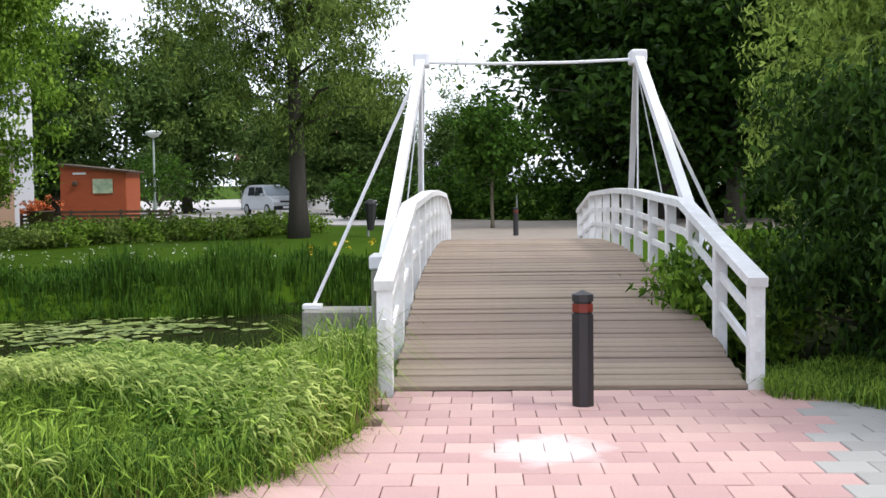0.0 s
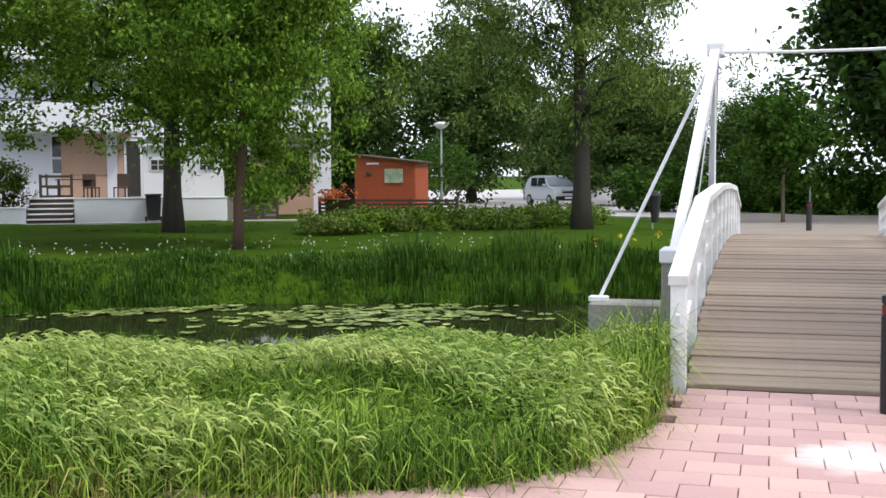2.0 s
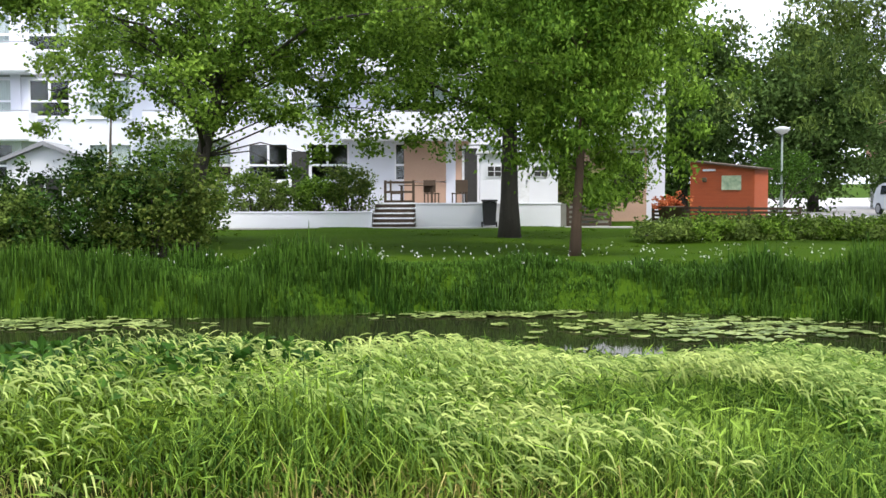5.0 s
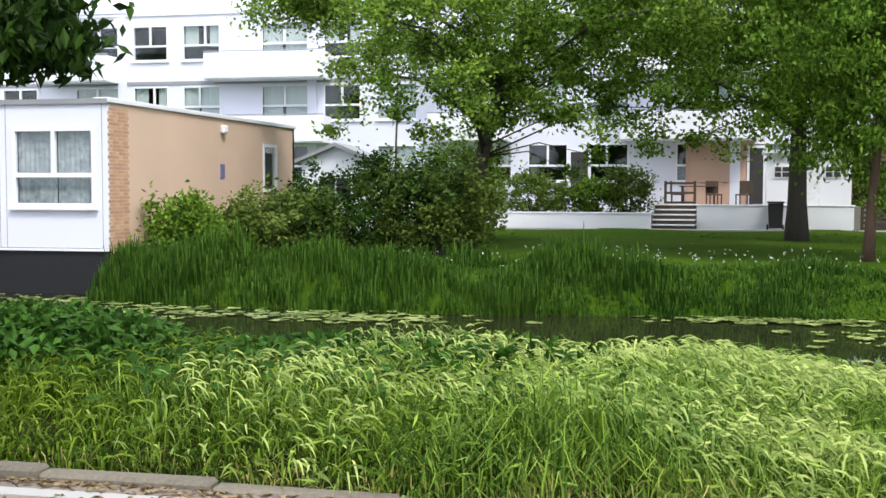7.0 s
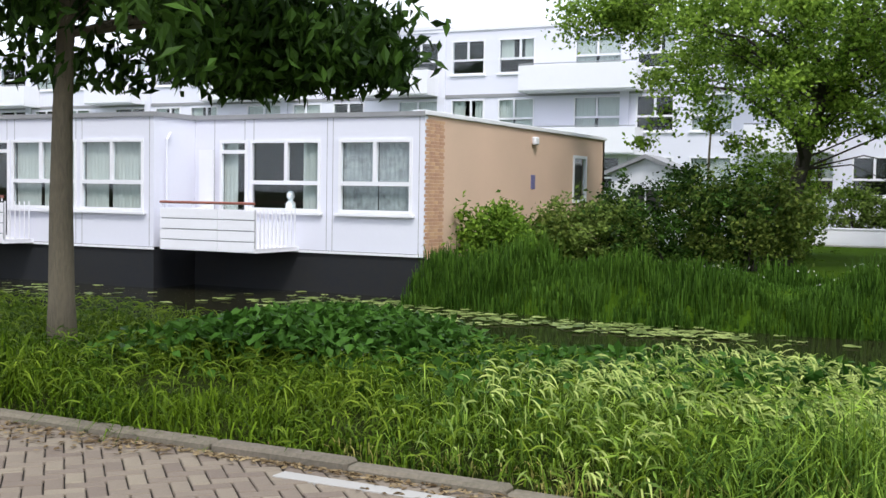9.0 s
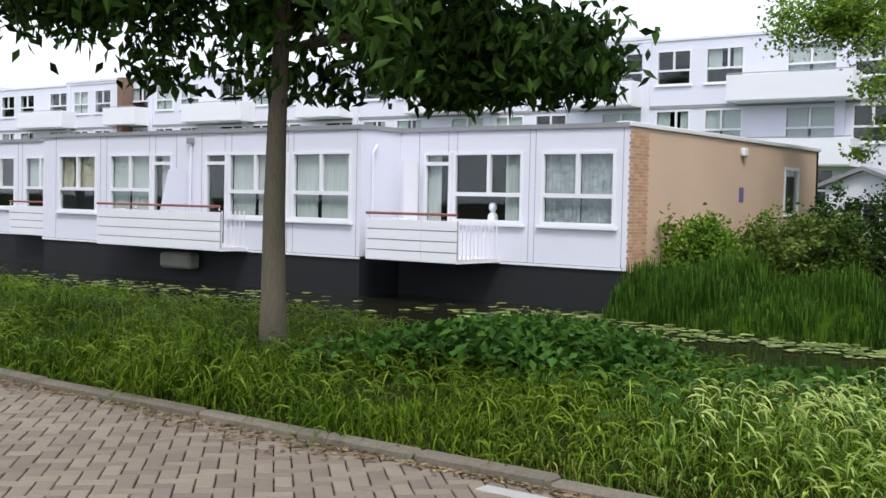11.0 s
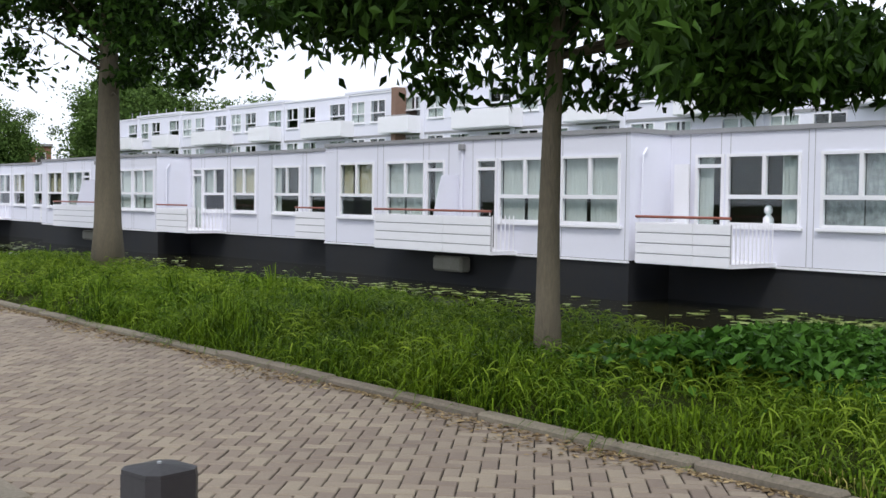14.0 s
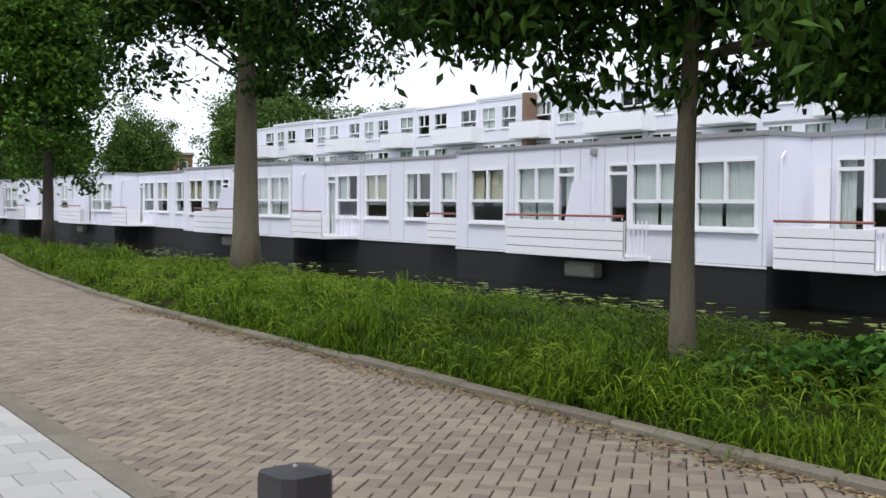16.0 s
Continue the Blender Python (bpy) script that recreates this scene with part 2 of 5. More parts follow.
M_LF_MID = leafmat("green_leaves", (0.062, 0.145, 0.012), (0.2, 0.31, 0.04), 0.4, 0.5, 0.4, 0.25)
M_LF_DEEP = leafmat("deep_green_leaves", (0.03, 0.08, 0.01), (0.08, 0.16, 0.02), 0.3, 0.5, 0.35, 0.3)
M_LF_LIGHT = leafmat("bright_leaves", (0.075, 0.16, 0.017), (0.22, 0.33, 0.045), 0.4, 0.5, 0.35, 0.3)
M_LF_OLIVE = leafmat("olive_leaves", (0.085, 0.14, 0.028), (0.2, 0.27, 0.06), 0.35, 0.5, 0.35, 0.25)
M_LF_WILLOW = leafmat("willow_leaves", (0.11, 0.19, 0.028), (0.3, 0.39, 0.085), 0.4, 0.5, 0.45, 0.6)
M_LF_FAR = leafmat("far_leaves", (0.045, 0.09, 0.018), (0.1, 0.16, 0.04), 0.25, 0.6, 0.3, 0.2)
M_LF_RED = leafmat("reddish_leaves", (0.055, 0.11, 0.017), (0.13, 0.16, 0.032), 0.35, 0.5, 0.35, 0.4)
M_FLOWER = leafmat("flowers", (0.45, 0.08, 0.03), (0.55, 0.2, 0.08), 0.2, 0.6, 0.3, 2.0)
M_YELLOW = leafmat("yellow_flowers", (0.6, 0.45, 0.03), (0.7, 0.5, 0.05), 0.2, 0.6, 0.2, 2.0)
M_PETAL = leafmat("white_petals", (0.6, 0.6, 0.52), (0.75, 0.75, 0.7), 0.2, 0.6, 0.2, 2.0)
M_LITTER = leafmat("leaf_litter", (0.13, 0.085, 0.045), (0.26, 0.2, 0.11), 0.1, 0.8, 0.4, 1.0)

water = bpy.data.materials.new("canal_water")
water.use_nodes = True
_n, _l = water.node_tree.nodes, water.node_tree.links
_b = _n["Principled BSDF"]
_b.inputs["Base Color"].default_value = (0.018, 0.017, 0.009, 1)
_b.inputs["Roughness"].default_value = 0.02
_b.inputs["IOR"].default_value = 1.33
_w = _n.new("ShaderNodeTexNoise")
_w.inputs["Scale"].default_value = 2.2
_w.inputs["Detail"].default_value = 3
_bp = _n.new("ShaderNodeBump")
_bp.inputs["Strength"].default_value, _bp.inputs["Distance"].default_value = 0.04, 0.01
_c = _n.new("ShaderNodeTexCoord")
_l.new(_c.outputs["Object"], _w.inputs["Vector"])
_l.new(_w.outputs["Fac"], _bp.inputs["Height"])
_l.new(_bp.outputs[0], _b.inputs["Normal"])

# ---- mesh helpers ----
rng = np.random.default_rng(7)


HOME = Matrix.Identity(4)
BRIDGE_SIDE = pose(-0.55, -0.28, 0, 0, 0, -4.5)
LAWN_SIDE = pose(-0.93, 0.15, 0, 0, 0, -3.14) @ pose(0.34, -0.41, 0)
SHRUB_SIDE = pose(-0.81, 0.2, 0, 0, 0, -1.95) @ pose(0.62, -0.4, 0)
lot = [HOME]          # the plot of ground that new things are set out on


def thing(name, label, category, group="", kind="", at=(0, 0, 0), turn=0.0):
    ob = new(name)
    ob.matrix_basis = lot[0] @ pose(*at, 0, 0, turn)
    return tagged(ob, label, category, group, kind)


def finish(ob, material, parent=None, label="", smooth=False):
    if material:
        ob.data.materials.append(material)
    if parent:
        ob.parent = parent
    if label:
        ob["label"] = label
    if smooth:
        ob.data.polygons.foreach_set("use_smooth", [True] * len(ob.data.polygons))
    return ob


def part(name, bm, material, parent=None, label="", smooth=False):
    me = bpy.data.meshes.new(name)
    bm.to_mesh(me)
    bm.free()
    return finish(new(name, me), material, parent, label, smooth)


def raw(name, verts, faces, material, parent=None, label="", smooth=False):
    me = bpy.data.meshes.new(name)
    me.from_pydata(np.asarray(verts, float).reshape(-1, 3).tolist(), [], faces if isinstance(faces, list) else faces.tolist())
    me.update()
    return finish(new(name, me), material, parent, label, smooth)


def box(bm, x0, x1, y0, y1, z0, z1, bevel=0.0):
    m = Matrix.Translation(((x0 + x1) / 2, (y0 + y1) / 2, (z0 + z1) / 2)) @ Matrix.Diagonal((abs(x1 - x0), abs(y1 - y0), abs(z1 - z0), 1))
    r = bmesh.ops.create_cube(bm, size=1, matrix=m)
    if bevel:
        es = list({e for v in r["verts"] for e in v.link_edges})
        bmesh.ops.bevel(bm, geom=es, offset=bevel, segments=1, affect="EDGES")
    return bm


def boxes(*dims, bevel=0.0):
    bm = bmesh.new()
    for d in dims:
        box(bm, *d, bevel=bevel)
    return bm


def tube(bm, pts, radii, sides=8):
    """A tapered tube along points."""
    rings = []
    for i, p in enumerate(pts):
        p = Vector(p)
        a, b = Vector(pts[max(i - 1, 0)]), Vector(pts[min(i + 1, len(pts) - 1)])
        q = Vector((0, 0, 1)).rotation_difference(b - a)
        rings.append([bm.verts.new(p + q @ Vector((radii[i] * math.cos(2 * math.pi * k / sides), radii[i] * math.sin(2 * math.pi * k / sides), 0))) for k in range(sides)])
    for r0, r1 in zip(rings, rings[1:]):
        for k in range(sides):
            bm.faces.new((r0[k], r0[(k + 1) % sides], r1[(k + 1) % sides], r1[k]))
    bm.faces.new(rings[0][::-1])
    bm.faces.new(rings[-1])
    return bm


def beam(bm, a, b, w, h=None):
    """A square bar from a to b."""
    h = h or w
    a, b = Vector(a), Vector(b)
    q = (b - a).to_track_quat("Y", "Z").to_matrix().to_4x4()
    m = Matrix.Translation((a + b) / 2) @ q @ Matrix.Diagonal((w, (b - a).length, h, 1))
    bmesh.ops.create_cube(bm, size=1, matrix=m)
    return bm


def lathe(bm, profile, sides=16, at=(0, 0, 0)):
    rings = [[bm.verts.new((at[0] + r * math.cos(2 * math.pi * k / sides), at[1] + r * math.sin(2 * math.pi * k / sides), at[2] + z)) for k in range(sides)] for r, z in profile]
    for r0, r1 in zip(rings, rings[1:]):
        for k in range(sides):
            bm.faces.new((r0[k], r0[(k + 1) % sides], r1[(k + 1) % sides], r1[k]))
    bm.faces.new(rings[0][::-1])
    bm.faces.new(rings[-1])
    return bm


def leaf_arrays(centres, length, width, droop=0.3, rg=rng, flat=0.0):
    """Folded leaves of four points and two faces each, about the given centres."""
    n = len(centres)
    az, el = rg.uniform(0, 2 * np.pi, n), rg.normal(-droop, 0.5, n)
    d = np.stack([np.cos(az) * np.cos(el), np.sin(az) * np.cos(el), np.sin(el)], 1)
    up = rg.normal(0, 1, (n, 3)) * (1 - flat) + np.array([0, 0, 1.0]) * (0.4 + flat)
    side = np.cross(d, up)
    side /= np.linalg.norm(side, axis=1)[:, None] + 1e-9
    L = (length * rg.uniform(0.65, 1.25, n))[:, None]
    W = (width * rg.uniform(0.7, 1.2, n))[:, None]
    nrm = np.cross(side, d)
    base, tip = centres - d * L / 2, centres + d * L / 2
    mid = centres + d * L * -0.08
    v = np.stack([base, mid + side * W / 2 + nrm * W * 0.18, tip, mid - side * W / 2 + nrm * W * 0.18], 1)
    idx = np.arange(n)[:, None] * 4
    f = np.concatenate([idx + [0, 1, 2], idx + [0, 2, 3]])
    return v.reshape(-1, 3), f


def blade_arrays(px, py, pz, height, width, lean=0.35, rg=rng, az=None):
    """Bent, drooping grass blades of seven points."""
    n = len(px)
    h = height * rg.uniform(0.55, 1.25, n)
    az = rg.uniform(0, 2 * np.pi, n) if az is None else az
    ln = h * np.abs(rg.normal(lean * 0.6, lean * 0.5, n))
    dx, dy = np.cos(az), np.sin(az)
    k = rg.uniform(0.7, 1.3, n) * width / 2
    S = np.stack([-dy * k, dx * k, np.zeros(n)], 1)
    P = np.stack([px, py, pz], 1)
    sag = np.minimum(1.0, ln / h)
    at = lambda f, z: P + np.stack([dx * ln * f, dy * ln * f, h * z], 1)
    M1 = at(0.13, 0.52)
    M2 = at(0.5, 0.86 - 0.14 * sag)
    T = at(1.0, 1.0 - 0.68 * sag)
    v = np.stack([P - S, P + S, M1 + S * 0.95, M1 - S * 0.95, M2 + S * 0.7, M2 - S * 0.7, T], 1).reshape(-1, 3)
    i = np.arange(n)[:, None] * 7
    f = np.concatenate([i + [0, 1, 2], i + [0, 2, 3], i + [3, 2, 4], i + [3, 4, 5], i + [5, 4, 6]])
    return v, f


def head_arrays(px, py, pz, length, width, az, rg):
    """Nodding seed heads: short strips that rise a little and droop to the tip."""
    n = len(px)
    L = length * rg.uniform(0.6, 1.3, n)
    d = np.stack([np.cos(az), np.sin(az), np.zeros(n)], 1)
    r = rg.uniform(-0.4, 1.6, n)[:, None]
    side = np.stack([-np.sin(az), np.cos(az), np.zeros(n)], 1) * np.cos(r) + np.array([0, 0, 1.0]) * np.sin(r)
    P = np.stack([px, py, pz], 1)
    rise, fall = rg.uniform(0.3, 0.9, n), rg.uniform(0.5, 1.4, n)
    rows_ = []
    for f, k in ((0.0, 0.2), (0.3, 0.9), (0.65, 1.0), (1.0, 0.15)):
        c = P + d * (L * f)[:, None] + np.stack([np.zeros(n), np.zeros(n), L * (rise * f - fall * f * f)], 1)
        w = side * (width * k / 2)
        rows_ += [c - w, c + w]
    v = np.stack(rows_, 1).reshape(-1, 3)
    i = np.arange(n)[:, None] * 8
    return v, np.concatenate([i + [0, 1, 3, 2], i + [2, 3, 5, 4], i + [4, 5, 7, 6]])


def plate(bm, pts, off):
    """A flat plate with the outline pts and the thickness off."""
    a = [bm.verts.new(p) for p in pts]
    b = [bm.verts.new(Vector(p) + Vector(off)) for p in pts]
    n = len(pts)
    bm.faces.new(a)
    bm.faces.new(b[::-1])
    for k in range(n):
        bm.faces.new((a[(k + 1) % n], a[k], b[k], b[(k + 1) % n]))
    bmesh.ops.recalc_face_normals(bm, faces=bm.faces[:])
    return bm

# ---- ground ----
WATER = -0.6
BX, BY, BT = 4.9, 6.57, -34.25          # the bridge's near end and heading
BRIDGE = pose(BX, BY, 0, 0, 0, BT)


def smooth(a, b, t):
    t = np.clip((t - a) / (b - a), 0, 1)
    return t * t * (3 - 2 * t)


def verge(x):
    """Where the paving and the road give way to the bank's grass."""
    x = np.asarray(x, float)
    return 0.9 * (np.clip(-17.0 - x, 0, 20) / 13.0) ** 1.6 + np.interp(x, [-3.0, 0.0, 1.3, 1.9, 2.93, 3.54, 3.75], [5.74, 5.38, 5.15, 5.3, 6.13, 6.97, 7.4])


def height(x, y):
    """The lie of the land: road, near bank, canal, far bank and lawn."""
    x, y = np.asarray(x, float), np.asarray(y, float)
    far = 19.4 + 0.25 * np.sin(x * 0.5 + 1) - 1.2 * smooth(3.0, 7.0, x)
    far = np.where(x < -12.15, 60.0, far)
    far = far + 14 * smooth(-11.7, -12.3, x)
    z = -0.14 + 0.19 * smooth(0.0, 0.3, y - verge(x)) * smooth(4.2, 3.6, x) + 0.1 * smooth(5.8, 6.8, y) * smooth(6.0, 7.5, np.abs(x - 5) * 2 + 2)
    brow = 7.7 + 0.9 * smooth(-4.5, -8.5, x)
    wet = np.clip((y - brow + 0.3 * np.sin(x * 0.6)) / (12.8 - brow), 0, 1) ** (1.1 + 1.1 * smooth(-2.5, -5.5, x)) * (1 - smooth(far - 0.4, far + 1.0, y))
    z = z * (1 - wet) - 0.95 * wet
    lawn = smooth(far - 1.6, far + 4.0, y)
    z = np.where(lawn > 0.02, z * (1 - lawn) + lawn * (0.0 - 0.0 * y), z)
    return z + 0.03 * np.sin(x * 0.9 + y * 0.4) * smooth(5.9, 6.6, y)


gx = np.concatenate([[-2500, -1200, -600, -300, -200, -150], np.arange(-110, 45, 0.55), [50, 70, 100, 150, 250, 400, 800, 1500, 2500]])
gy = np.concatenate([[-2500, -1000, -400, -150, -60, -30, -15, -8, -4, 0, 3, 5], np.arange(5.5, 24, 0.3), np.arange(24, 62, 1.5), [64, 80, 100, 150, 250, 400, 800, 1500, 2500]])
GX, GY = np.meshgrid(gx, gy)
GZ = height(GX, GY)
nx, ny = len(gx), len(gy)
gi = (np.arange(ny - 1)[:, None] * nx + np.arange(nx - 1)[None]).reshape(-1, 1)
ground = raw("ground", np.stack([GX, GY, GZ], 2), gi + np.array([0, 1, nx + 1, nx]), None, smooth=True)
tagged(ground, "grassy ground of the canal banks and lawn", "ground", kind="structure")
ground.data.materials.append(M_EARTH)
ground.data.materials.append(M_LAWN)
cy = (GY[:-1, :-1] + 0.2).reshape(-1)
ground.data.polygons.foreach_set("material_index", (cy > 18.2).astype(np.int32))

canal = raw("water", [(-400, 6, WATER), (300, 6, WATER), (300, 34, WATER), (-400, 34, WATER)], [[0, 1, 2, 3]], water)
tagged(canal, "still dark canal water with lily pads", "water", kind="structure")

# paths seen across the canal
for nm, pts, z, lab, base in (
    ("garden_path", [(-10, 41.6), (7.5, 42.5), (7.5, 43.2), (-10, 42.3)], 0.02, "pale paved garden path along the lawn", LAWN_SIDE),
    ("road", [(13, 47), (16.4, 42.8), (20.4, 36.3), (24.2, 38.6), (26.7, 46.3), (33.9, 59.8), (42, 82), (60, 118), (36, 118), (23, 74), (15.5, 58)], 0.07, "pale grey brick road beyond the lawn", HOME),
    ("pavement", [(-1.5, 15.9), (1.5, 15.9), (1.9, 20), (2.6, 26), (9, 29.5), (24, 31), (24, 36), (8, 37), (1.2, 36), (-1.9, 39.5), (-3.6, 38), (-3.7, 33.3), (-2.4, 28), (-1.7, 21)], 0.075, "brown-grey brick path leading off the bridge", BRIDGE),
):
    n_ = len(pts)
    vs = [base @ Vector((x, y, z)) for x, y in pts]
    tagged(raw(nm, [tuple(v) for v in vs] + [(v.x, v.y, v.z - 0.2) for v in vs], [list(range(n_))] + [[(k + 1) % n_, k, k + n_, (k + 1) % n_ + n_] for k in range(n_)], M_PATH if nm == "pavement" else M_ROAD), lab, nm.replace("_", " "), kind="structure")

# ---- bridge ----
def deck_z(s):
    return float(np.interp(s, [0, 3.2, 5.5, 8, 10.5, 12.8, 16], [0.03, 0.5, 0.61, 0.65, 0.62, 0.52, 0.12]))


def rail_z(s):
    return float(np.interp(s, [0, 3.1, 6.8, 9.2, 12.9, 16], [0.82, 1.36, 1.45, 1.45, 1.36, 0.95]))


bridge = thing("footbridge", "white-railed wooden footbridge with two white pylons over the canal", "footbridge", at=(BX, BY, 0), turn=BT)
HALF = 1.37
plank = boxes((-HALF, HALF, -0.064, 0.064, -0.045, 0.0), bevel=0.007)
plank_me = bpy.data.meshes.new("plank")
plank.to_mesh(plank_me)
plank.free()
plank_me.materials.append(M_DECK)
rp = random.Random(3)
for k in range(111):
    s = 0.08 + k * 0.1442
    ob = new("plank", plank_me)
    ob.parent = bridge
    slope = math.degrees(math.atan2(deck_z(s + 0.1) - deck_z(s - 0.1), 0.2))
    ob.matrix_basis = pose(rp.uniform(-0.012, 0.012), s, deck_z(s) + rp.uniform(-0.007, 0.007), slope + rp.uniform(-1.6, 1.6), rp.uniform(-0.15, 0.15), rp.uniform(-0.12, 0.12))
stops = [0.0, 3.2, 5.5, 8, 10.5, 12.8, 16.0]
for sx in (-1.2, 0, 1.2):
    bm = bmesh.new()
    for a, b in zip(stops, stops[1:]):
        beam(bm, (sx, a, deck_z(a) - 0.2), (sx, b, deck_z(b) - 0.2), 0.14, 0.28)
    part("girder", bm, M_CONC, bridge)
for sx in (-1, 1):
    rx = sx * (HALF + 0.05)
    bm = bmesh.new()
    knots = [-0.05, 3.1, 6.8, 9.2, 12.9, 16.05]
    for a, b in zip(knots, knots[1:]):
        beam(bm, (rx, a, rail_z(a)), (rx, b, rail_z(b)), 0.15, 0.075)
    part("handrail", bm, M_WORN, bridge)
    for f in (0.36, 0.68):
        bm = bmesh.new()
        for a, b in zip(knots, knots[1:]):
            beam(bm, (rx, a, rail_z(a) - 0.82 * f), (rx, b, rail_z(b) - 0.82 * f), 0.035, 0.07)
        part("rail_bar", bm, M_WORN, bridge)
    n_posts = 13
    for k in range(n_posts):
        s = 0.03 + k * 15.94 / (n_posts - 1)
        w = 0.055 if k else 0.06
        part("rail_post", boxes((rx - w, rx + w, s - 0.06, s + 0.06, deck_z(s) - 0.2, rail_z(s) - 0.02), bevel=0.006), M_WORN, bridge)
    # pylon: two leaning legs, rods and stays
    top, px = 3.3, sx * (HALF + 0.12)
    py = part("pylon", beam(beam(bmesh.new(), (sx * (HALF + 0.36), 3.6, 0.78), (px, 7.15, top), 0.115), (sx * (HALF + 0.3), 9.6, 0.7), (px, 7.3, top), 0.085), M_WHITE, bridge, "white painted steel pylon legs")
    part("pylon_head", boxes((px - 0.11, px + 0.11, 7.04, 7.4, top - 0.1, top + 0.09), bevel=0.02), M_WHITE, py)
    part("rod", tube(bmesh.new(), [(px, 7.22, top), (px, 7.22, 0.5)], [0.014, 0.014], 6), M_WHITE, py)
    part("cable", tube(bmesh.new(), [(px, 7.2, top - 0.2), (px + sx * 0.25, 4.6, -0.2)], [0.01, 0.01], 5), M_STEEL, py)
    part("stay", tube(bmesh.new(), [(px, 7.2, top - 0.05), (px + sx * 1.5, 6.8, -0.05)], [0.027, 0.027], 8), M_WHITE, py)
    part("stay_foot", boxes((px + sx * 1.5 - 0.14, px + sx * 1.5 + 0.12, 6.66, 6.84, -0.1, -0.03), bevel=0.01), M_WHITE, py)
    part("footing", boxes((sx * (HALF + 0.36) - 0.13, sx * (HALF + 0.36) + 0.13, 3.4, 3.8, -1.0, 0.68), bevel=0.02), M_CONC, bridge, "grey concrete pylon footing")
    part("cap_plate", boxes((sx * (HALF + 0.36) - 0.15, sx * (HALF + 0.36) + 0.15, 3.38, 3.82, 0.68, 0.84), bevel=0.02), M_WHITE, bridge)
part("tie_bar", tube(bmesh.new(), [(-HALF - 0.1, 7.22, 3.27), (-0.5, 7.22, 3.24), (0.5, 7.22, 3.24), (HALF + 0.1, 7.22, 3.27)], [0.022] * 4, 6), M_WHITE, bridge)
part("cross_beam", boxes((-HALF - 1.75, HALF + 1.75, 6.55, 7.1, -0.75, -0.1), bevel=0.03), M_CONC, bridge, "weathered concrete cross beam")
part("abutment", boxes((-HALF - 0.15, HALF + 0.15, 0.02, 0.7, -0.9, -0.08), bevel=0.02), M_CONC, bridge)
part("abutment", boxes((-HALF - 0.15, HALF + 0.15, 15.3, 15.98, -0.9, -0.08), bevel=0.02), M_CONC, bridge)


def bollard(w, h, bands=True):
    b = thing("bollard", "black square bollard with chamfered corners and a red band" if bands else "black square bollard with a chamfered flat top", "bollard", "bollards")
    c = w * (0.3 if bands else 0.17)
    def prism(r, z0, z1, top=0.0):
        bm = bmesh.new()
        k = c * r / w * 1.0
        pts = [(r / 2, -r / 2 + k), (r / 2, r / 2 - k), (r / 2 - k, r / 2), (-r / 2 + k, r / 2), (-r / 2, r / 2 - k), (-r / 2, -r / 2 + k), (-r / 2 + k, -r / 2), (r / 2 - k, -r / 2)]
        lo = [bm.verts.new((x, y, z0)) for x, y in pts]
        hi = [bm.verts.new((x, y, z1)) for x, y in pts]
        for i in range(8):
            bm.faces.new((lo[i], lo[(i + 1) % 8], hi[(i + 1) % 8], hi[i]))
        bm.faces.new(lo[::-1])
        if top:
            a = bm.verts.new((0, 0, z1 + top))
            for i in range(8):
                bm.faces.new((hi[i], hi[(i + 1) % 8], a))
        else:
            bm.faces.new(hi)
        return bm
    if bands:
        part("post", prism(w, -0.1, h - 0.17), M_BLACK, b)
        part("groove", prism(w * 0.86, h - 0.17, h - 0.08), M_BLACK, b)
        part("band", prism(w * 0.97, h - 0.155, h - 0.095), M_REDBAND, b, "dark red reflective band")
        part("cap", prism(w, h - 0.08, h - 0.03, 0.03), M_BLACK, b)
    else:
        part("post", prism(w, -0.1, h - 0.012), M_BLACK, b)
        part("cap", prism(w * 0.98, h - 0.012, h, 0.012), M_BLACK, b)
        part("bolt", lathe(bmesh.new(), [(0.007, h), (0.007, h + 0.016), (0.004, h + 0.018)], 8), M_STEEL, b)
    return b


b1 = bollard(0.148, 0.83)
b1.matrix_basis = BRIDGE_SIDE @ pose(4.63, 6.7, 0.0, 0, 0, -29)
copy_thing(b1, BRIDGE_SIDE @ pose(17.0, 27.9, 0.06, 0, 0, 10))
b2 = bollard(0.165, 0.9, False)
b2.matrix_basis = pose(-3.62, 1.485, 0, 0, 0, 10)

# ---- houseboats ----
YP, YR = 19.6, 21.0        # protruding and recessed fronts


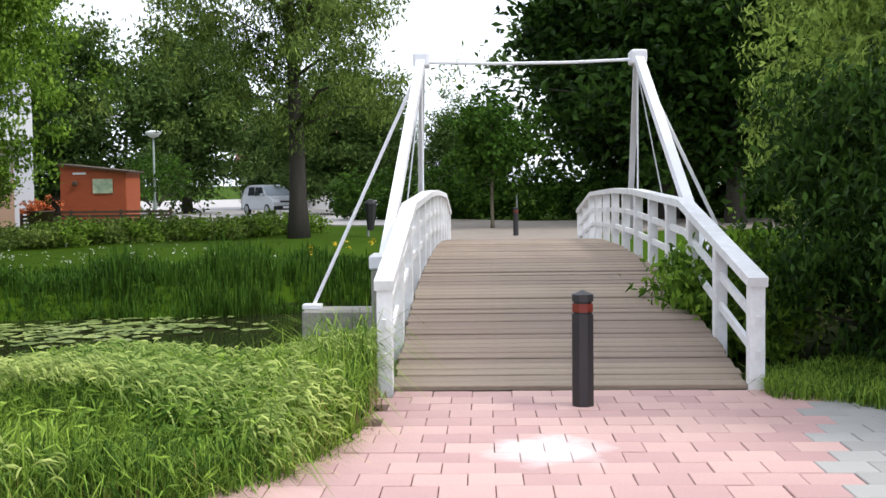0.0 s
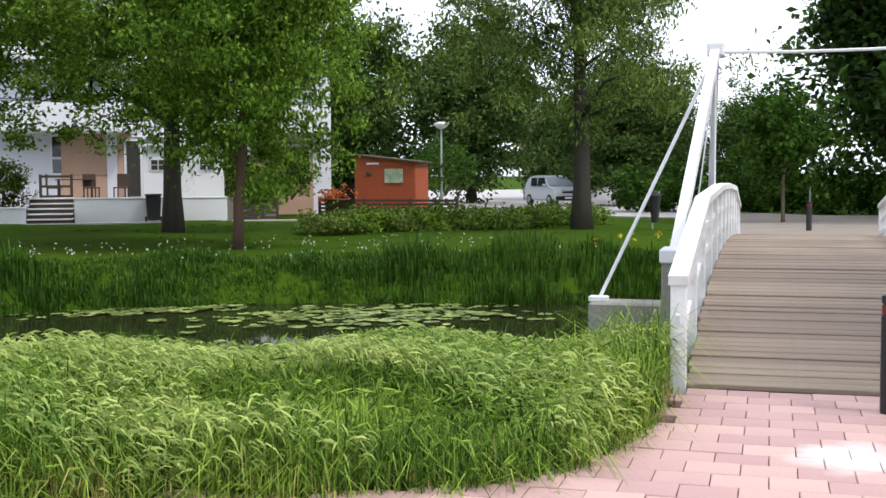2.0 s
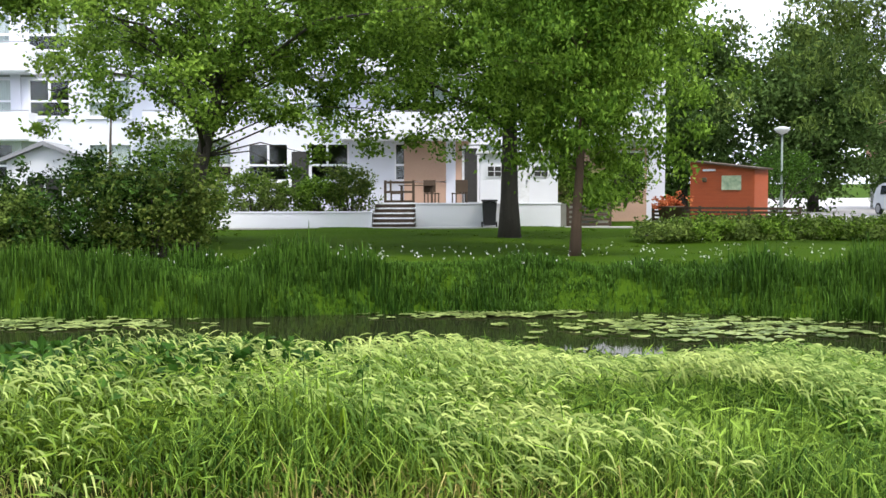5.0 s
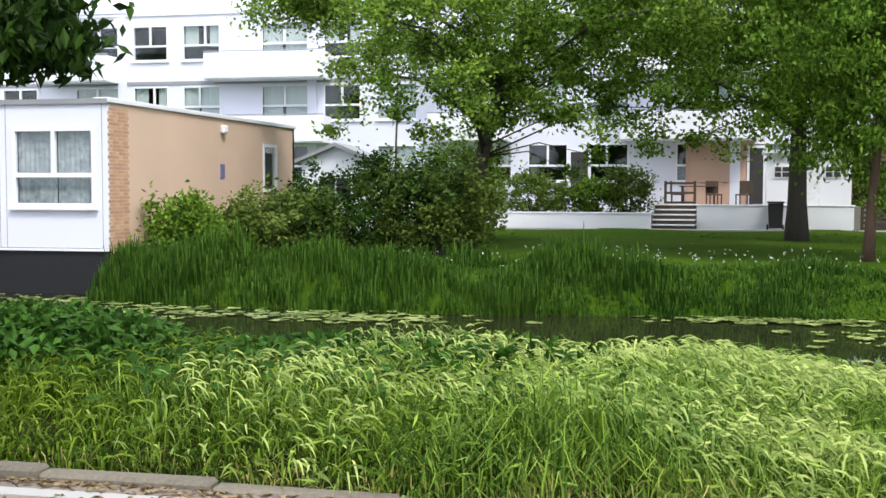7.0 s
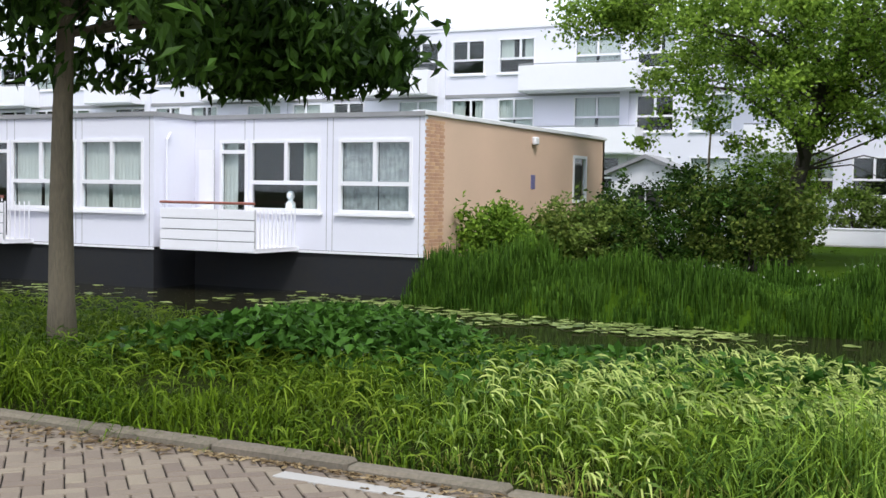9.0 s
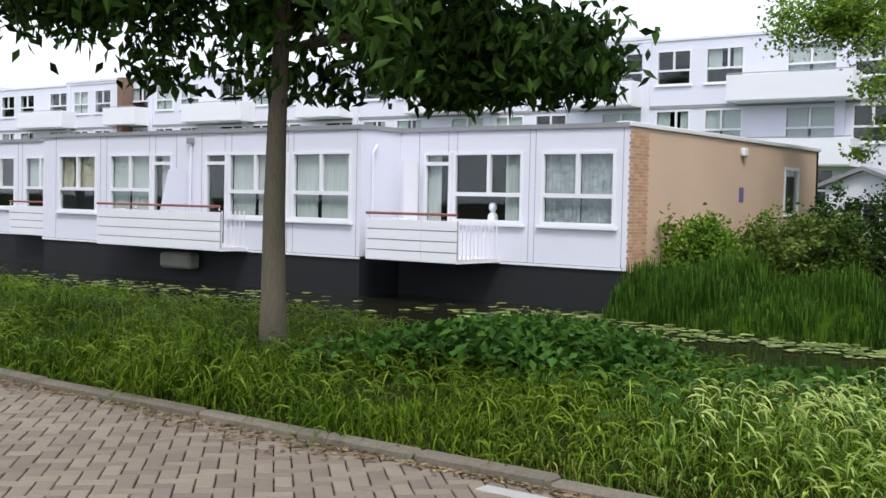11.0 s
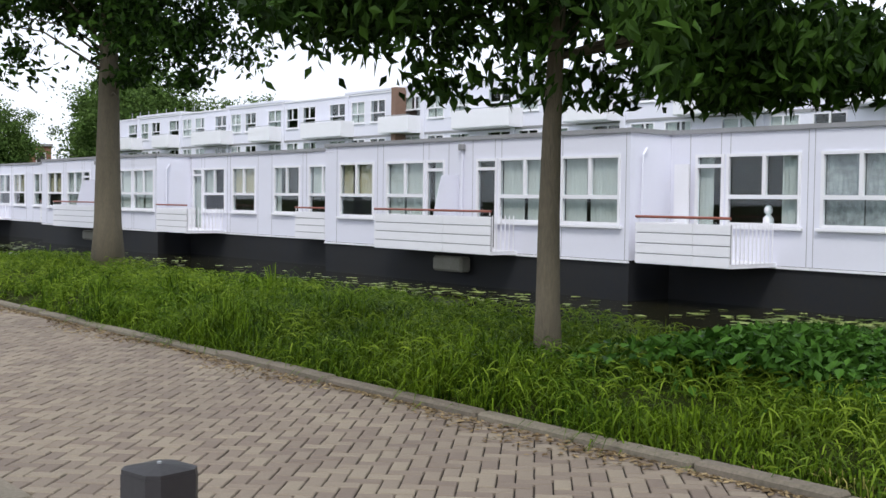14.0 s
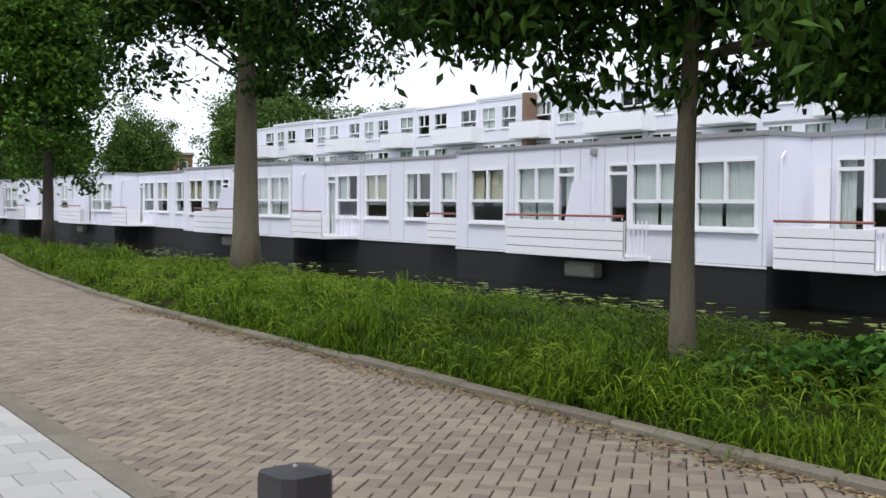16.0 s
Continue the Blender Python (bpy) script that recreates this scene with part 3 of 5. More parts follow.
def window(parent, x0, x1, z0, z1, y, kind="cross", curtain=None, split=0.5, low=0.4):
    """A white framed window in the wall; y is the wall's face."""
    f = 0.065
    d0, d1 = y - 0.03, y + 0.06
    zs = z0 + (z1 - z0) * low
    xs = x0 + (x1 - x0) * split
    if kind == "cross":
        panes = [(x0 + f, x1 - f, z0 + f, zs - 0.045), (x0 + f, xs - 0.045, zs + 0.045, z1 - f), (xs + 0.045, x1 - f, zs + 0.045, z1 - f)]
    elif kind == "door":
        panes = [(x0 + f, x1 - f, z0 + f, z1 - 0.3), (x0 + f, x1 - f, z1 - 0.22, z1 - f)]
    else:
        panes = [(x0 + f, xs - 0.045, z0 + f, z1 - f), (xs + 0.045, x1 - f, z0 + f, z1 - f)]
    w = part("door" if kind == "door" else "window", wall_with_holes(x0, x1, z0, z1, d0, d1, panes), M_WHITE, parent)
    if kind != "door":
        part("sill", boxes((x0 - 0.07, x1 + 0.07, y - 0.09, y + 0.01, z0 - 0.075, z0 - 0.01), bevel=0.008), M_WHITE, w)
    for a, b, c, d in panes:
        g = part("pane", boxes((a, b, y + 0.025, y + 0.032, c, d)), M_GLASS, w)
        g.visible_shadow = False
    if curtain:
        material, spans, z_low = curtain
        for a, b in spans:
            xa, xb = x0 + (x1 - x0) * a, x0 + (x1 - x0) * b
            n = max(8, int((xb - xa) / 0.03))
            xs_ = np.linspace(xa, xb, n)
            ys_ = y + 0.115 + 0.02 * np.sin(np.arange(n) * 1.9) + 0.01 * np.sin(np.arange(n) * 0.7)
            vs = [(x_, y_, z_low) for x_, y_ in zip(xs_, ys_)] + [(x_, y_ , z1 - 0.03) for x_, y_ in zip(xs_, ys_)]
            raw("curtain", vs, [[i, i + 1, n + i + 1, n + i] for i in range(n - 1)], material, w, smooth=True)
    return w


def wall_with_holes(x0, x1, z0, z1, y0, y1, holes):
    """A wall slab along x in one piece, with its openings cut through."""
    bm = bmesh.new()
    xs = sorted({round(v, 4) for v in (x0, x1, *[h[0] for h in holes], *[h[1] for h in holes])})
    zs = sorted({round(v, 4) for v in (z0, z1, *[h[2] for h in holes], *[h[3] for h in holes]) if z0 <= v <= z1})
    solid = lambda i, k: 0 <= i < len(xs) - 1 and 0 <= k < len(zs) - 1 and not any(h[0] < (xs[i] + xs[i + 1]) / 2 < h[1] and h[2] < (zs[k] + zs[k + 1]) / 2 < h[3] for h in holes)
    got = {}

    def v(i, j, k):
        if (i, j, k) not in got:
            got[i, j, k] = bm.verts.new((xs[i], (y0, y1)[j], zs[k]))
        return got[i, j, k]
    for i in range(len(xs) - 1):
        for k in range(len(zs) - 1):
            if not solid(i, k):
                continue
            bm.faces.new((v(i, 0, k), v(i + 1, 0, k), v(i + 1, 0, k + 1), v(i, 0, k + 1)))
            bm.faces.new((v(i + 1, 1, k), v(i, 1, k), v(i, 1, k + 1), v(i + 1, 1, k + 1)))
            if not solid(i - 1, k):
                bm.faces.new((v(i, 1, k), v(i, 0, k), v(i, 0, k + 1), v(i, 1, k + 1)))
            if not solid(i + 1, k):
                bm.faces.new((v(i + 1, 0, k), v(i + 1, 1, k), v(i + 1, 1, k + 1), v(i + 1, 0, k + 1)))
            if not solid(i, k - 1):
                bm.faces.new((v(i, 0, k), v(i, 1, k), v(i + 1, 1, k), v(i + 1, 0, k)))
            if not solid(i, k + 1):
                bm.faces.new((v(i, 0, k + 1), v(i + 1, 0, k + 1), v(i + 1, 1, k + 1), v(i, 1, k + 1)))
    return bm


NET = lambda z: (M_CURTAIN, ((0.03, 0.4), (0.46, 0.97)), z)


def balcony(parent, x0, x1, y_front, y_back, z0=0.27, top=1.14):
    b = part("balcony", boxes((x0, x1, y_front, y_back, z0, z0 + 0.09)), M_WHITE, parent, "white slatted balcony with a dark red handrail")
    xe = x1
    seams = [x0, x0 + (xe - x0) * 0.62, xe]
    part("backing", boxes((x0 + 0.01, xe, y_front + 0.003, y_front + 0.02, z0 + 0.091, top - 0.03)), M_JOINT, b)
    rows = 4
    hh = (top - z0 - 0.02) / rows
    for a, c in zip(seams, seams[1:]):
        for r in range(rows):
            part("panel", boxes((a + 0.006, c - 0.006, y_front - 0.03, y_front, z0 + r * hh + 0.011, z0 + (r + 1) * hh - 0.011), bevel=0.004), M_WHITE, b)
    for r in range(rows):
        part("panel", boxes((x0 - 0.03, x0, y_front - 0.02, y_back, z0 + r * hh + 0.011, z0 + (r + 1) * hh - 0.011), bevel=0.004), M_WHITE, b)
    for k in range(max(2, int((y_back - y_front) / 0.14))):
        yy = y_front + 0.05 + k * 0.14
        part("baluster", boxes((x1 - 0.022, x1, yy - 0.011, yy + 0.011, z0 + 0.05, top)), M_WHITE, b)
    part("handrail", tube(bmesh.new(), [(x0 - 0.02, y_front - 0.015, top + 0.1), (x1, y_front - 0.015, top + 0.1)], [0.03, 0.03], 8), M_RAILRED, b, "dark red handrail")
    for k in range(4):
        xx = x0 + 0.04 + (x1 - x0 - 0.08) * k / 3
        part("stanchion", boxes((xx - 0.012, xx + 0.012, y_front - 0.025, y_front - 0.003, top, top + 0.08)), M_WHITE, b)
    return b


ROOF, FLOOR = 3.19, 0.32
SILL, HEAD = 1.1, 2.7


def houseboat(x_corner, first=False):
    """One floating dwelling block; x_corner is where its protruding front ends and the recess to the right begins."""
    hb = thing("houseboat", "white panelled floating apartment block on a black hull, brick-faced end wall" if first else "white panelled floating apartment block on a black hull", "houseboat", "row of houseboats")
    c = x_corner
    xr = c + 6.0 if first else c + 11.6     # right end of the recessed part
    xl = c - 12.3                             # left end of the protruding part
    W = []
    # recessed front, to the right of the corner
    if first:
        W += [(c + 0.72, c + 1.5, FLOOR + 0.05, HEAD + 0.02, YR, "door", (M_CURTAIN, ((0.05, 0.55),), 0.4), 0.5),
              (c + 1.57, c + 3.45, SILL + 0.05, HEAD + 0.02, YR, "cross", (M_CURTAIN, ((0.72, 0.98),), 1.1), 0.52),
              (c + 3.92, c + 5.72, SILL + 0.05, HEAD + 0.02, YR, "cross", (M_FLORAL, ((0.03, 0.5), (0.52, 0.97)), 1.1), 0.5)]
    else:
        W += [(c + 0.24, c + 1.03, FLOOR + 0.05, HEAD + 0.04, YR, "door", (M_CURTAIN, ((0.05, 0.9),), 0.4), 0.5),
              (c + 1.1, c + 2.83, SILL, HEAD + 0.04, YR, "cross", (M_CURTAIN, ((0.04, 0.42), (0.8, 0.97)), 1.7), 0.52),
              (c + 3.38, c + 5.08, SILL, HEAD + 0.04, YR, "cross", (M_BEIGE, ((0.04, 0.97),), 1.75), 0.5),
              (c + 6.35, c + 8.05, SILL, HEAD + 0.04, YR, "cross", (M_CURTAIN, ((0.02, 0.2),), 1.1), 0.5),
              (c + 8.6, c + 10.3, SILL, HEAD + 0.04, YR, "cross", (M_CURTAIN, ((0.06, 0.6),), 1.75), 0.5)]
    # protruding front, to the left of the corner
    W += [(c - 2.15, c - 0.28, SILL, HEAD, YP, "cross", NET(1.1), 0.5),
          (c - 4.36, c - 2.28, SILL, HEAD, YP, "cross", NET(1.1), 0.46),
          (c - 5.22, c - 4.43, FLOOR + 0.05, HEAD, YP, "door", None, 0.5),
          (c - 7.3, c - 6.52, FLOOR + 0.05, HEAD, YP, "door", (M_CURTAIN, ((0.3, 0.95),), 0.4), 0.5),
          (c - 9.14, c - 7.37, SILL, HEAD, YP, "cross", NET(1.1), 0.5),
          (c - 11.5, c - 9.74, SILL, HEAD, YP, "cross", (M_BEIGE, ((0.5, 0.95), (0.04, 0.3)), 1.7), 0.5)]
    for y0, a, b in ((YP, xl, c), (YR, c, xr)):
        holes = [(w[0], w[1], w[2], w[3]) for w in W if w[4] == y0]
        part("wall", wall_with_holes(a, b, FLOOR, ROOF, y0, y0 + 0.14, holes), M_PANEL, hb)
    part("side_wall", boxes((c - 0.14, c, YP + 0.142, YR - 0.002, FLOOR, ROOF)), M_PANEL, hb)
    part("side_wall", boxes((xl, xl + 0.14, YP + 0.142, 30, FLOOR, ROOF)), M_PANEL, hb)
    part("back_wall", boxes((xl, xr, 31.9, 32.05, FLOOR, ROOF)), M_PANEL, hb)
    # added sheet and floors behind the windows, near-black so the rooms look unlit
    part("unlit_room_sheet", boxes((xl + 0.15, xr - 0.3, YR + 2.6, YR + 2.7, FLOOR, ROOF)), M_DARK, hb)
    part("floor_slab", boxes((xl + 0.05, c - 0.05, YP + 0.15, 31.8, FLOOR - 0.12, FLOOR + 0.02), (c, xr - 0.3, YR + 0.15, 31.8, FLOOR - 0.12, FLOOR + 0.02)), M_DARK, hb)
    part("roof", boxes((xl, c - 0.02, YP + 0.05, 31.85, ROOF - 0.02, ROOF + 0.06), (c - 0.02, xr - 0.02, YR + 0.05, 31.85, ROOF - 0.02, ROOF + 0.06)), M_ROOF, hb)
    part("roof_edge", boxes((xl, c + 0.05, YP - 0.05, YP + 0.06, ROOF, ROOF + 0.1), (c - 0.06, c + 0.05, YP + 0.06, YR - 0.05, ROOF, ROOF + 0.1), (c - 0.06, xr + 0.03, YR - 0.05, YR + 0.06, ROOF, ROOF + 0.1)), M_ROOFEDGE, hb)
    part("hull", boxes((xl + 0.02, c - 0.02, YP + 0.03, 31.9, -1.0, FLOOR - 0.06), (c - 0.02, xr - 0.05, YR + 0.03, 31.9, -1.0, FLOOR - 0.06)), M_HULL, hb, "black painted concrete hull")
    part("trim", boxes((xl, c, YP - 0.02, YP + 0.02, FLOOR - 0.06, FLOOR - 0.01), (c, xr, YR - 0.02, YR + 0.02, FLOOR - 0.06, FLOOR - 0.01)), M_WHITE, hb)
    # vertical joints between panels
    for a, b, y0 in ((xl, c, YP), (c, xr, YR)):
        for w in sorted(w for w in W if w[4] == y0):
            for e in (w[0] - 0.16, w[1] + 0.16):
                if a + 0.05 < e < b - 0.05:
                    part("batten", boxes((e - 0.007, e + 0.007, y0 - 0.004, y0 + 0.001, FLOOR, ROOF)), M_JOINT, hb)
    for w in W:
        window(hb, w[0], w[1], w[2], w[3], w[4], w[5], w[6], w[7])
    # balconies
    balcony(hb, c + 0.4, c + 2.9, YP - 0.2, YR, z0=0.29, top=1.22)
    balcony(hb, c - 8.45, c - 3.65, YP - 0.88, YP, z0=0.29, top=1.26)
    if not first:
        balcony(hb, c + 8.45, c + 11.3, YR - 0.42, YR, z0=0.29, top=1.22)
    # glass partition, downpipe, vents
    bm = plate(bmesh.new(), ((c - 5.95, YP - 0.86, 1.2), (c - 5.95, YP - 0.02, 1.2), (c - 5.95, YP - 0.02, 2.3), (c - 5.95, YP - 0.6, 2.26)), (0.025, 0, 0))
    part("screen", bm, M_PANEL, hb, "frosted glass privacy screen")
    part("downpipe", tube(bmesh.new(), [(c - 5.75, YP - 0.06, 0.4), (c - 5.75, YP - 0.06, 2.95)], [0.035, 0.035], 8), M_PANEL, hb)
    part("hopper", boxes((c - 5.84, c - 5.66, YP - 0.14, YP - 0.005, 2.93, 3.1), bevel=0.02), M_ROOFEDGE, hb)
    part("downpipe", tube(bmesh.new(), [(c + 0.05, YP + 0.5, 2.85), (c + 0.07, YP + 0.35, 2.7), (c + 0.07, YP + 0.35, 0.5)], [0.03, 0.03, 0.03], 8), M_PANEL, hb)
    part("fender", boxes((c - 6.6, c - 5.4, YP - 0.35, YP + 0.02, -0.25, 0.15), bevel=0.06), M_CONC, hb)
    return hb, xr


CORNERS = (-18.0, -42.0, -65.6, -89.4)
for k, c in enumerate(CORNERS):
    hb, xr = houseboat(c, k == 0)
    if k == 0:
        # brick end wall with its narrow window
        x_e = xr
        part("end_wall", boxes((x_e - 0.25, x_e + 0.0, YR + 0.145, 29.5, FLOOR - 0.3, ROOF + 0.02), (x_e - 0.25, x_e, 30.55, 32.05, FLOOR - 0.3, ROOF + 0.02), (x_e - 0.25, x_e, 29.5, 30.55, FLOOR - 0.3, 1.4), (x_e - 0.25, x_e, 29.5, 30.55, 2.7, ROOF + 0.02)), M_BUFF, hb, "buff brick end wall")
        part("coping", boxes((x_e - 0.27, x_e + 0.05, YR - 0.05, 32.1, ROOF + 0.022, ROOF + 0.12), bevel=0.01), M_WHITE, hb)
        sw = part("window", boxes((x_e - 0.06, x_e + 0.03, 29.5, 29.58, 1.4, 2.7), (x_e - 0.06, x_e + 0.03, 30.47, 30.55, 1.4, 2.7), (x_e - 0.06, x_e + 0.03, 29.58, 30.47, 2.62, 2.7), (x_e - 0.06, x_e + 0.06, 29.58, 30.47, 1.4, 1.48)), M_WHITE, hb)
        part("pane", boxes((x_e - 0.03, x_e - 0.02, 29.58, 30.47, 1.48, 2.62)), M_GLASS, sw)
        # added dark sheet behind the pane, standing for the unlit room
        part("dark_room_backdrop", boxes((x_e - 0.12, x_e - 0.1, 29.58, 30.47, 1.48, 2.62)), M_DARK, sw)
        part("wall_plate", boxes((x_e, x_e + 0.02, 26.6, 26.85, 1.75, 2.1), bevel=0.004), mat("bluish_plate", (0.16, 0.15, 0.32), 0.4), hb)
        part("wall_lamp", boxes((x_e, x_e + 0.12, 26.6, 26.85, 2.85, 3.05), bevel=0.03), M_WHITE, hb)
        # orange brick quoin, course by course
        bme = boxes((-0.012, 0.0, -0.1, 0.1, -0.032, 0.032), bevel=0.003)
        me = bpy.data.meshes.new("brick")
        bme.to_mesh(me)
        bme.free()
        me.materials.append(M_BUFFB)
        for r in range(39):
            for q in range(4):
                ob = new("brick", me)
                ob.parent = hb
                ob.matrix_basis = pose(x_e + 0.005, YR + 0.11 + q * 0.21 + (0 if r % 2 else 0.05), FLOOR - 0.02 + r * 0.0735)
        # open balcony door leaf and a plaster bust on the sill
        part("open_door", boxes((c + 0.3, c + 0.7, YR - 0.24, YR - 0.19, FLOOR + 0.1, 2.5)), M_WHITE, hb, "white balcony door standing open")
bm = bmesh.new()
lathe(bm, [(0.1, 0), (0.12, 0.06), (0.11, 0.2), (0.05, 0.28), (0.09, 0.34), (0.09, 0.42), (0.04, 0.48)], 12, (-15.4, YR + 0.1, SILL + 0.02))
tagged(part("plaster_bust", bm, M_WHITE, smooth=True), "white plaster bust on the houseboat window sill", "ornament")

# ---- apartment block across the lawn ----
AY, ATOP = 48.0, 9.15
apt = thing("apartment_building", "long white three-storey apartment block with balconies and flat roof", "apartment building")
mods = [-18.6 + 8.95 * k for k in range(-10, 4)]
holes = []
for c in mods:
    for z0 in (1.75, 4.4, 7.12):
        for a, b in ((-6.6, -4.9), (-4.2, -2.4), (-0.5, 1.9)):
            if c + b < 10.0 and c + a > -110:
                holes.append((c + a, c + b, z0, z0 + 1.58))
part("wall", wall_with_holes(-110.8, 10.2, 0, ATOP, AY, AY + 0.25, holes), M_PANEL, apt)
part("side_wall", boxes((9.95, 10.2, AY + 0.26, AY + 11, 0, ATOP)), M_PANEL, apt)
part("side_wall", boxes((-110.8, -110.5, AY + 0.26, AY + 11, 0, ATOP)), M_PANEL, apt)
part("back_wall", boxes((-110.8, 10.2, AY + 11, AY + 11.2, 0, ATOP)), M_PANEL, apt)
# unseen wall and floors; their near-black colour holds the rooms' shade
part("unlit_room_sheet", boxes((-110.3, 9.9, AY + 3, AY + 3.1, 0, ATOP - 0.2)), M_DARK, apt)
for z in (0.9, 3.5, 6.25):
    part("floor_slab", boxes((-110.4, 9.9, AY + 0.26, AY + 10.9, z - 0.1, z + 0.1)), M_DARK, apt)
part("roof", boxes((-110.8, 10.2, AY + 0.02, AY + 11.2, ATOP + 0.002, ATOP + 0.08)), M_ROOF, apt)
part("roof_edge", boxes((-110.8, 10.25, AY - 0.06, AY + 0.02, ATOP - 0.02, ATOP + 0.1)), M_WHITE, apt)
for i, c in enumerate(mods):
    if i % 2:
        part("parapet_step", boxes((c - 7.4, c + 2.1, AY - 0.1, AY + 3.0, ATOP + 0.102, ATOP + 0.3), bevel=0.02), M_PANEL, apt)
win0 = {}
rw = random.Random(5)
for x0, x1, z0, z1 in holes:
    key = (round(x1 - x0, 2), rw.randrange(3))
    if key not in win0:
        win0[key] = window(apt, 0, key[0], 0, 1.58, 0, "cross", (None, NET(0.03), (M_CURTAIN, ((0.05, 0.4), (0.7, 0.95)), 0.6))[key[1]], (0.5, 0.45, 0.6)[key[1]], 0.42)
        win0[key].matrix_basis = pose(x0, AY, z0)
    else:
        copy_thing(win0[key], pose(x0, AY, z0))
for i, c in enumerate(mods):
    for zf in (6.2, 3.45):
        wd = 1.7 if i % 2 else 2.7
        b = part("balcony", boxes((c - wd, c + wd, AY - 1.15, AY, zf - 0.05, zf + 0.08)), M_WHITE, apt)
        part("parapet", boxes((c - wd, c + wd, AY - 1.2, AY - 1.12, zf, zf + 1.1), (c - wd, c - wd + 0.07, AY - 1.12, AY, zf + 0.081, zf + 1.1), (c + wd - 0.07, c + wd, AY - 1.12, AY, zf + 0.081, zf + 1.1), bevel=0.01), M_WHITE, b)
        part("handrail", tube(bmesh.new(), [(c - wd, AY - 1.16, zf + 1.16), (c + wd, AY - 1.16, zf + 1.16)], [0.025, 0.025], 6), M_STEEL, b)
    part("pier", boxes((c - 7.3, c - 6.9, AY - 0.12, AY - 0.002, 0, ATOP - 0.05)), M_PANEL, apt)
for x, z in ((1.5, 0.95), (-5.6, 0.95), (4.9, 0.95)):
    dr = part("door", boxes((x, x + 0.95, AY - 0.03, AY - 0.003, z, z + 2.15)), M_WHITE, apt)
    part("door_panel", boxes((x + 0.12, x + 0.83, AY - 0.045, AY - 0.032, z + 0.1, z + 2.03)), M_DARK, dr)
part("band", boxes((-110.8, 10.2, AY - 0.05, AY - 0.002, 6.05, 6.2)), M_ROOFEDGE, apt)
part("fire_wall", boxes((-63.9, -63.4, AY - 0.9, AY - 0.002, 3, ATOP + 0.15)), M_FIRE, apt, "brown brick dividing wall")
for k in range(9):
    x = -109 + k * 1.9
    part("roof_post", boxes((x, x + 0.06, AY + 0.5, AY + 0.56, ATOP + 0.08, ATOP + 0.75)), M_STEEL, apt)

# ---- trees and shrubs ----
def crown_points(rg, n_clumps, per, centre, radii, clump_r, hollow=0.35, squash=0.75):
    """Clump centres through a crown's body and leaf centres about them."""
    u = rg.normal(0, 1, (n_clumps, 3))
    u /= np.linalg.norm(u, axis=1)[:, None]
    r = (hollow + (1 - hollow) * rg.uniform(0, 1, n_clumps) ** 0.6)[:, None]
    r *= 1 + 0.18 * np.sin(u[:, :1] * 5 + u[:, 1:2] * 4) + 0.12 * rg.normal(0, 1, (n_clumps, 1))
    cl = u * r * np.array(radii) + np.array(centre)
    sc = clump_r * rg.uniform(0.5, 1.3, n_clumps)
    pts = np.repeat(cl, per, 0) + rg.normal(0, 1, (n_clumps * per, 3)) * np.repeat(sc, per)[:, None] * np.array([0.6, 0.6, 0.6 * squash])
    return cl, pts


def tree(label, at, trunk_h, r0, centre, radii, n_clumps, per, leaf, leafw, lmat, bark=M_BARKD, lean=(0, 0), seed=1, clump_r=0.7, droop=0.4, n_limbs=14, hollow=0.35, zmin=None, extra=(), bow=1.0):
    rg = np.random.default_rng(seed)
    t = thing("tree", label, "tree", at=at)
    cx, cy_, cz = centre
    pts, rad = [], []
    top = cz + radii[2] * 0.5
    for k in range(9):
        f = k / 8
        pts.append((lean[0] * f + bow * cx * f * f + 0.06 * math.sin(f * 7 + seed) * f, lean[1] * f + bow * cy_ * f * f + 0.05 * math.cos(f * 6 + seed) * f, -0.15 + (top + 0.15) * f))
        rad.append(r0 * (1.25 if k == 0 else 1.0 - 0.85 * f))
    part("trunk", tube(bmesh.new(), pts, rad, 12), bark, t, smooth=True)
    cl, lp = crown_points(rg, n_clumps, per, centre, radii, clump_r, hollow)
    for c_, rad_, n_, sp_ in extra:
        c2, l2 = crown_points(rg, n_, per, c_, rad_, sp_, 0.1)
        cl, lp = np.concatenate([cl, c2]), np.concatenate([lp, l2])
    if zmin is not None:
        lp = lp[lp[:, 2] > zmin]
    bm = bmesh.new()
    order = rg.permutation(len(cl))[: n_limbs * 5]
    for i, k in enumerate(order):
        tgt = Vector(cl[k])
        f = min(0.95, max(trunk_h / top, (tgt.z - 0.3 * math.hypot(tgt.x - cx, tgt.y - cy_)) / top))
        j = f * 8
        a = Vector(pts[int(j)]).lerp(Vector(pts[min(8, int(j) + 1)]), j - int(j))
        mid = a.lerp(tgt, 0.5) + Vector((0, 0, 0.12 * (tgt - a).length))
        rr = (0.32 if i < n_limbs else 0.13) * r0 * (1.1 - 0.7 * f)
        tube(bm, [a, mid, tgt], [rr, rr * 0.6, rr * 0.2], 5)
    part("branching", bm, bark, t, smooth=True)
    v, f = leaf_arrays(lp, leaf, leafw, droop, rg)
    raw("crown", v, f, lmat, t)
    return t


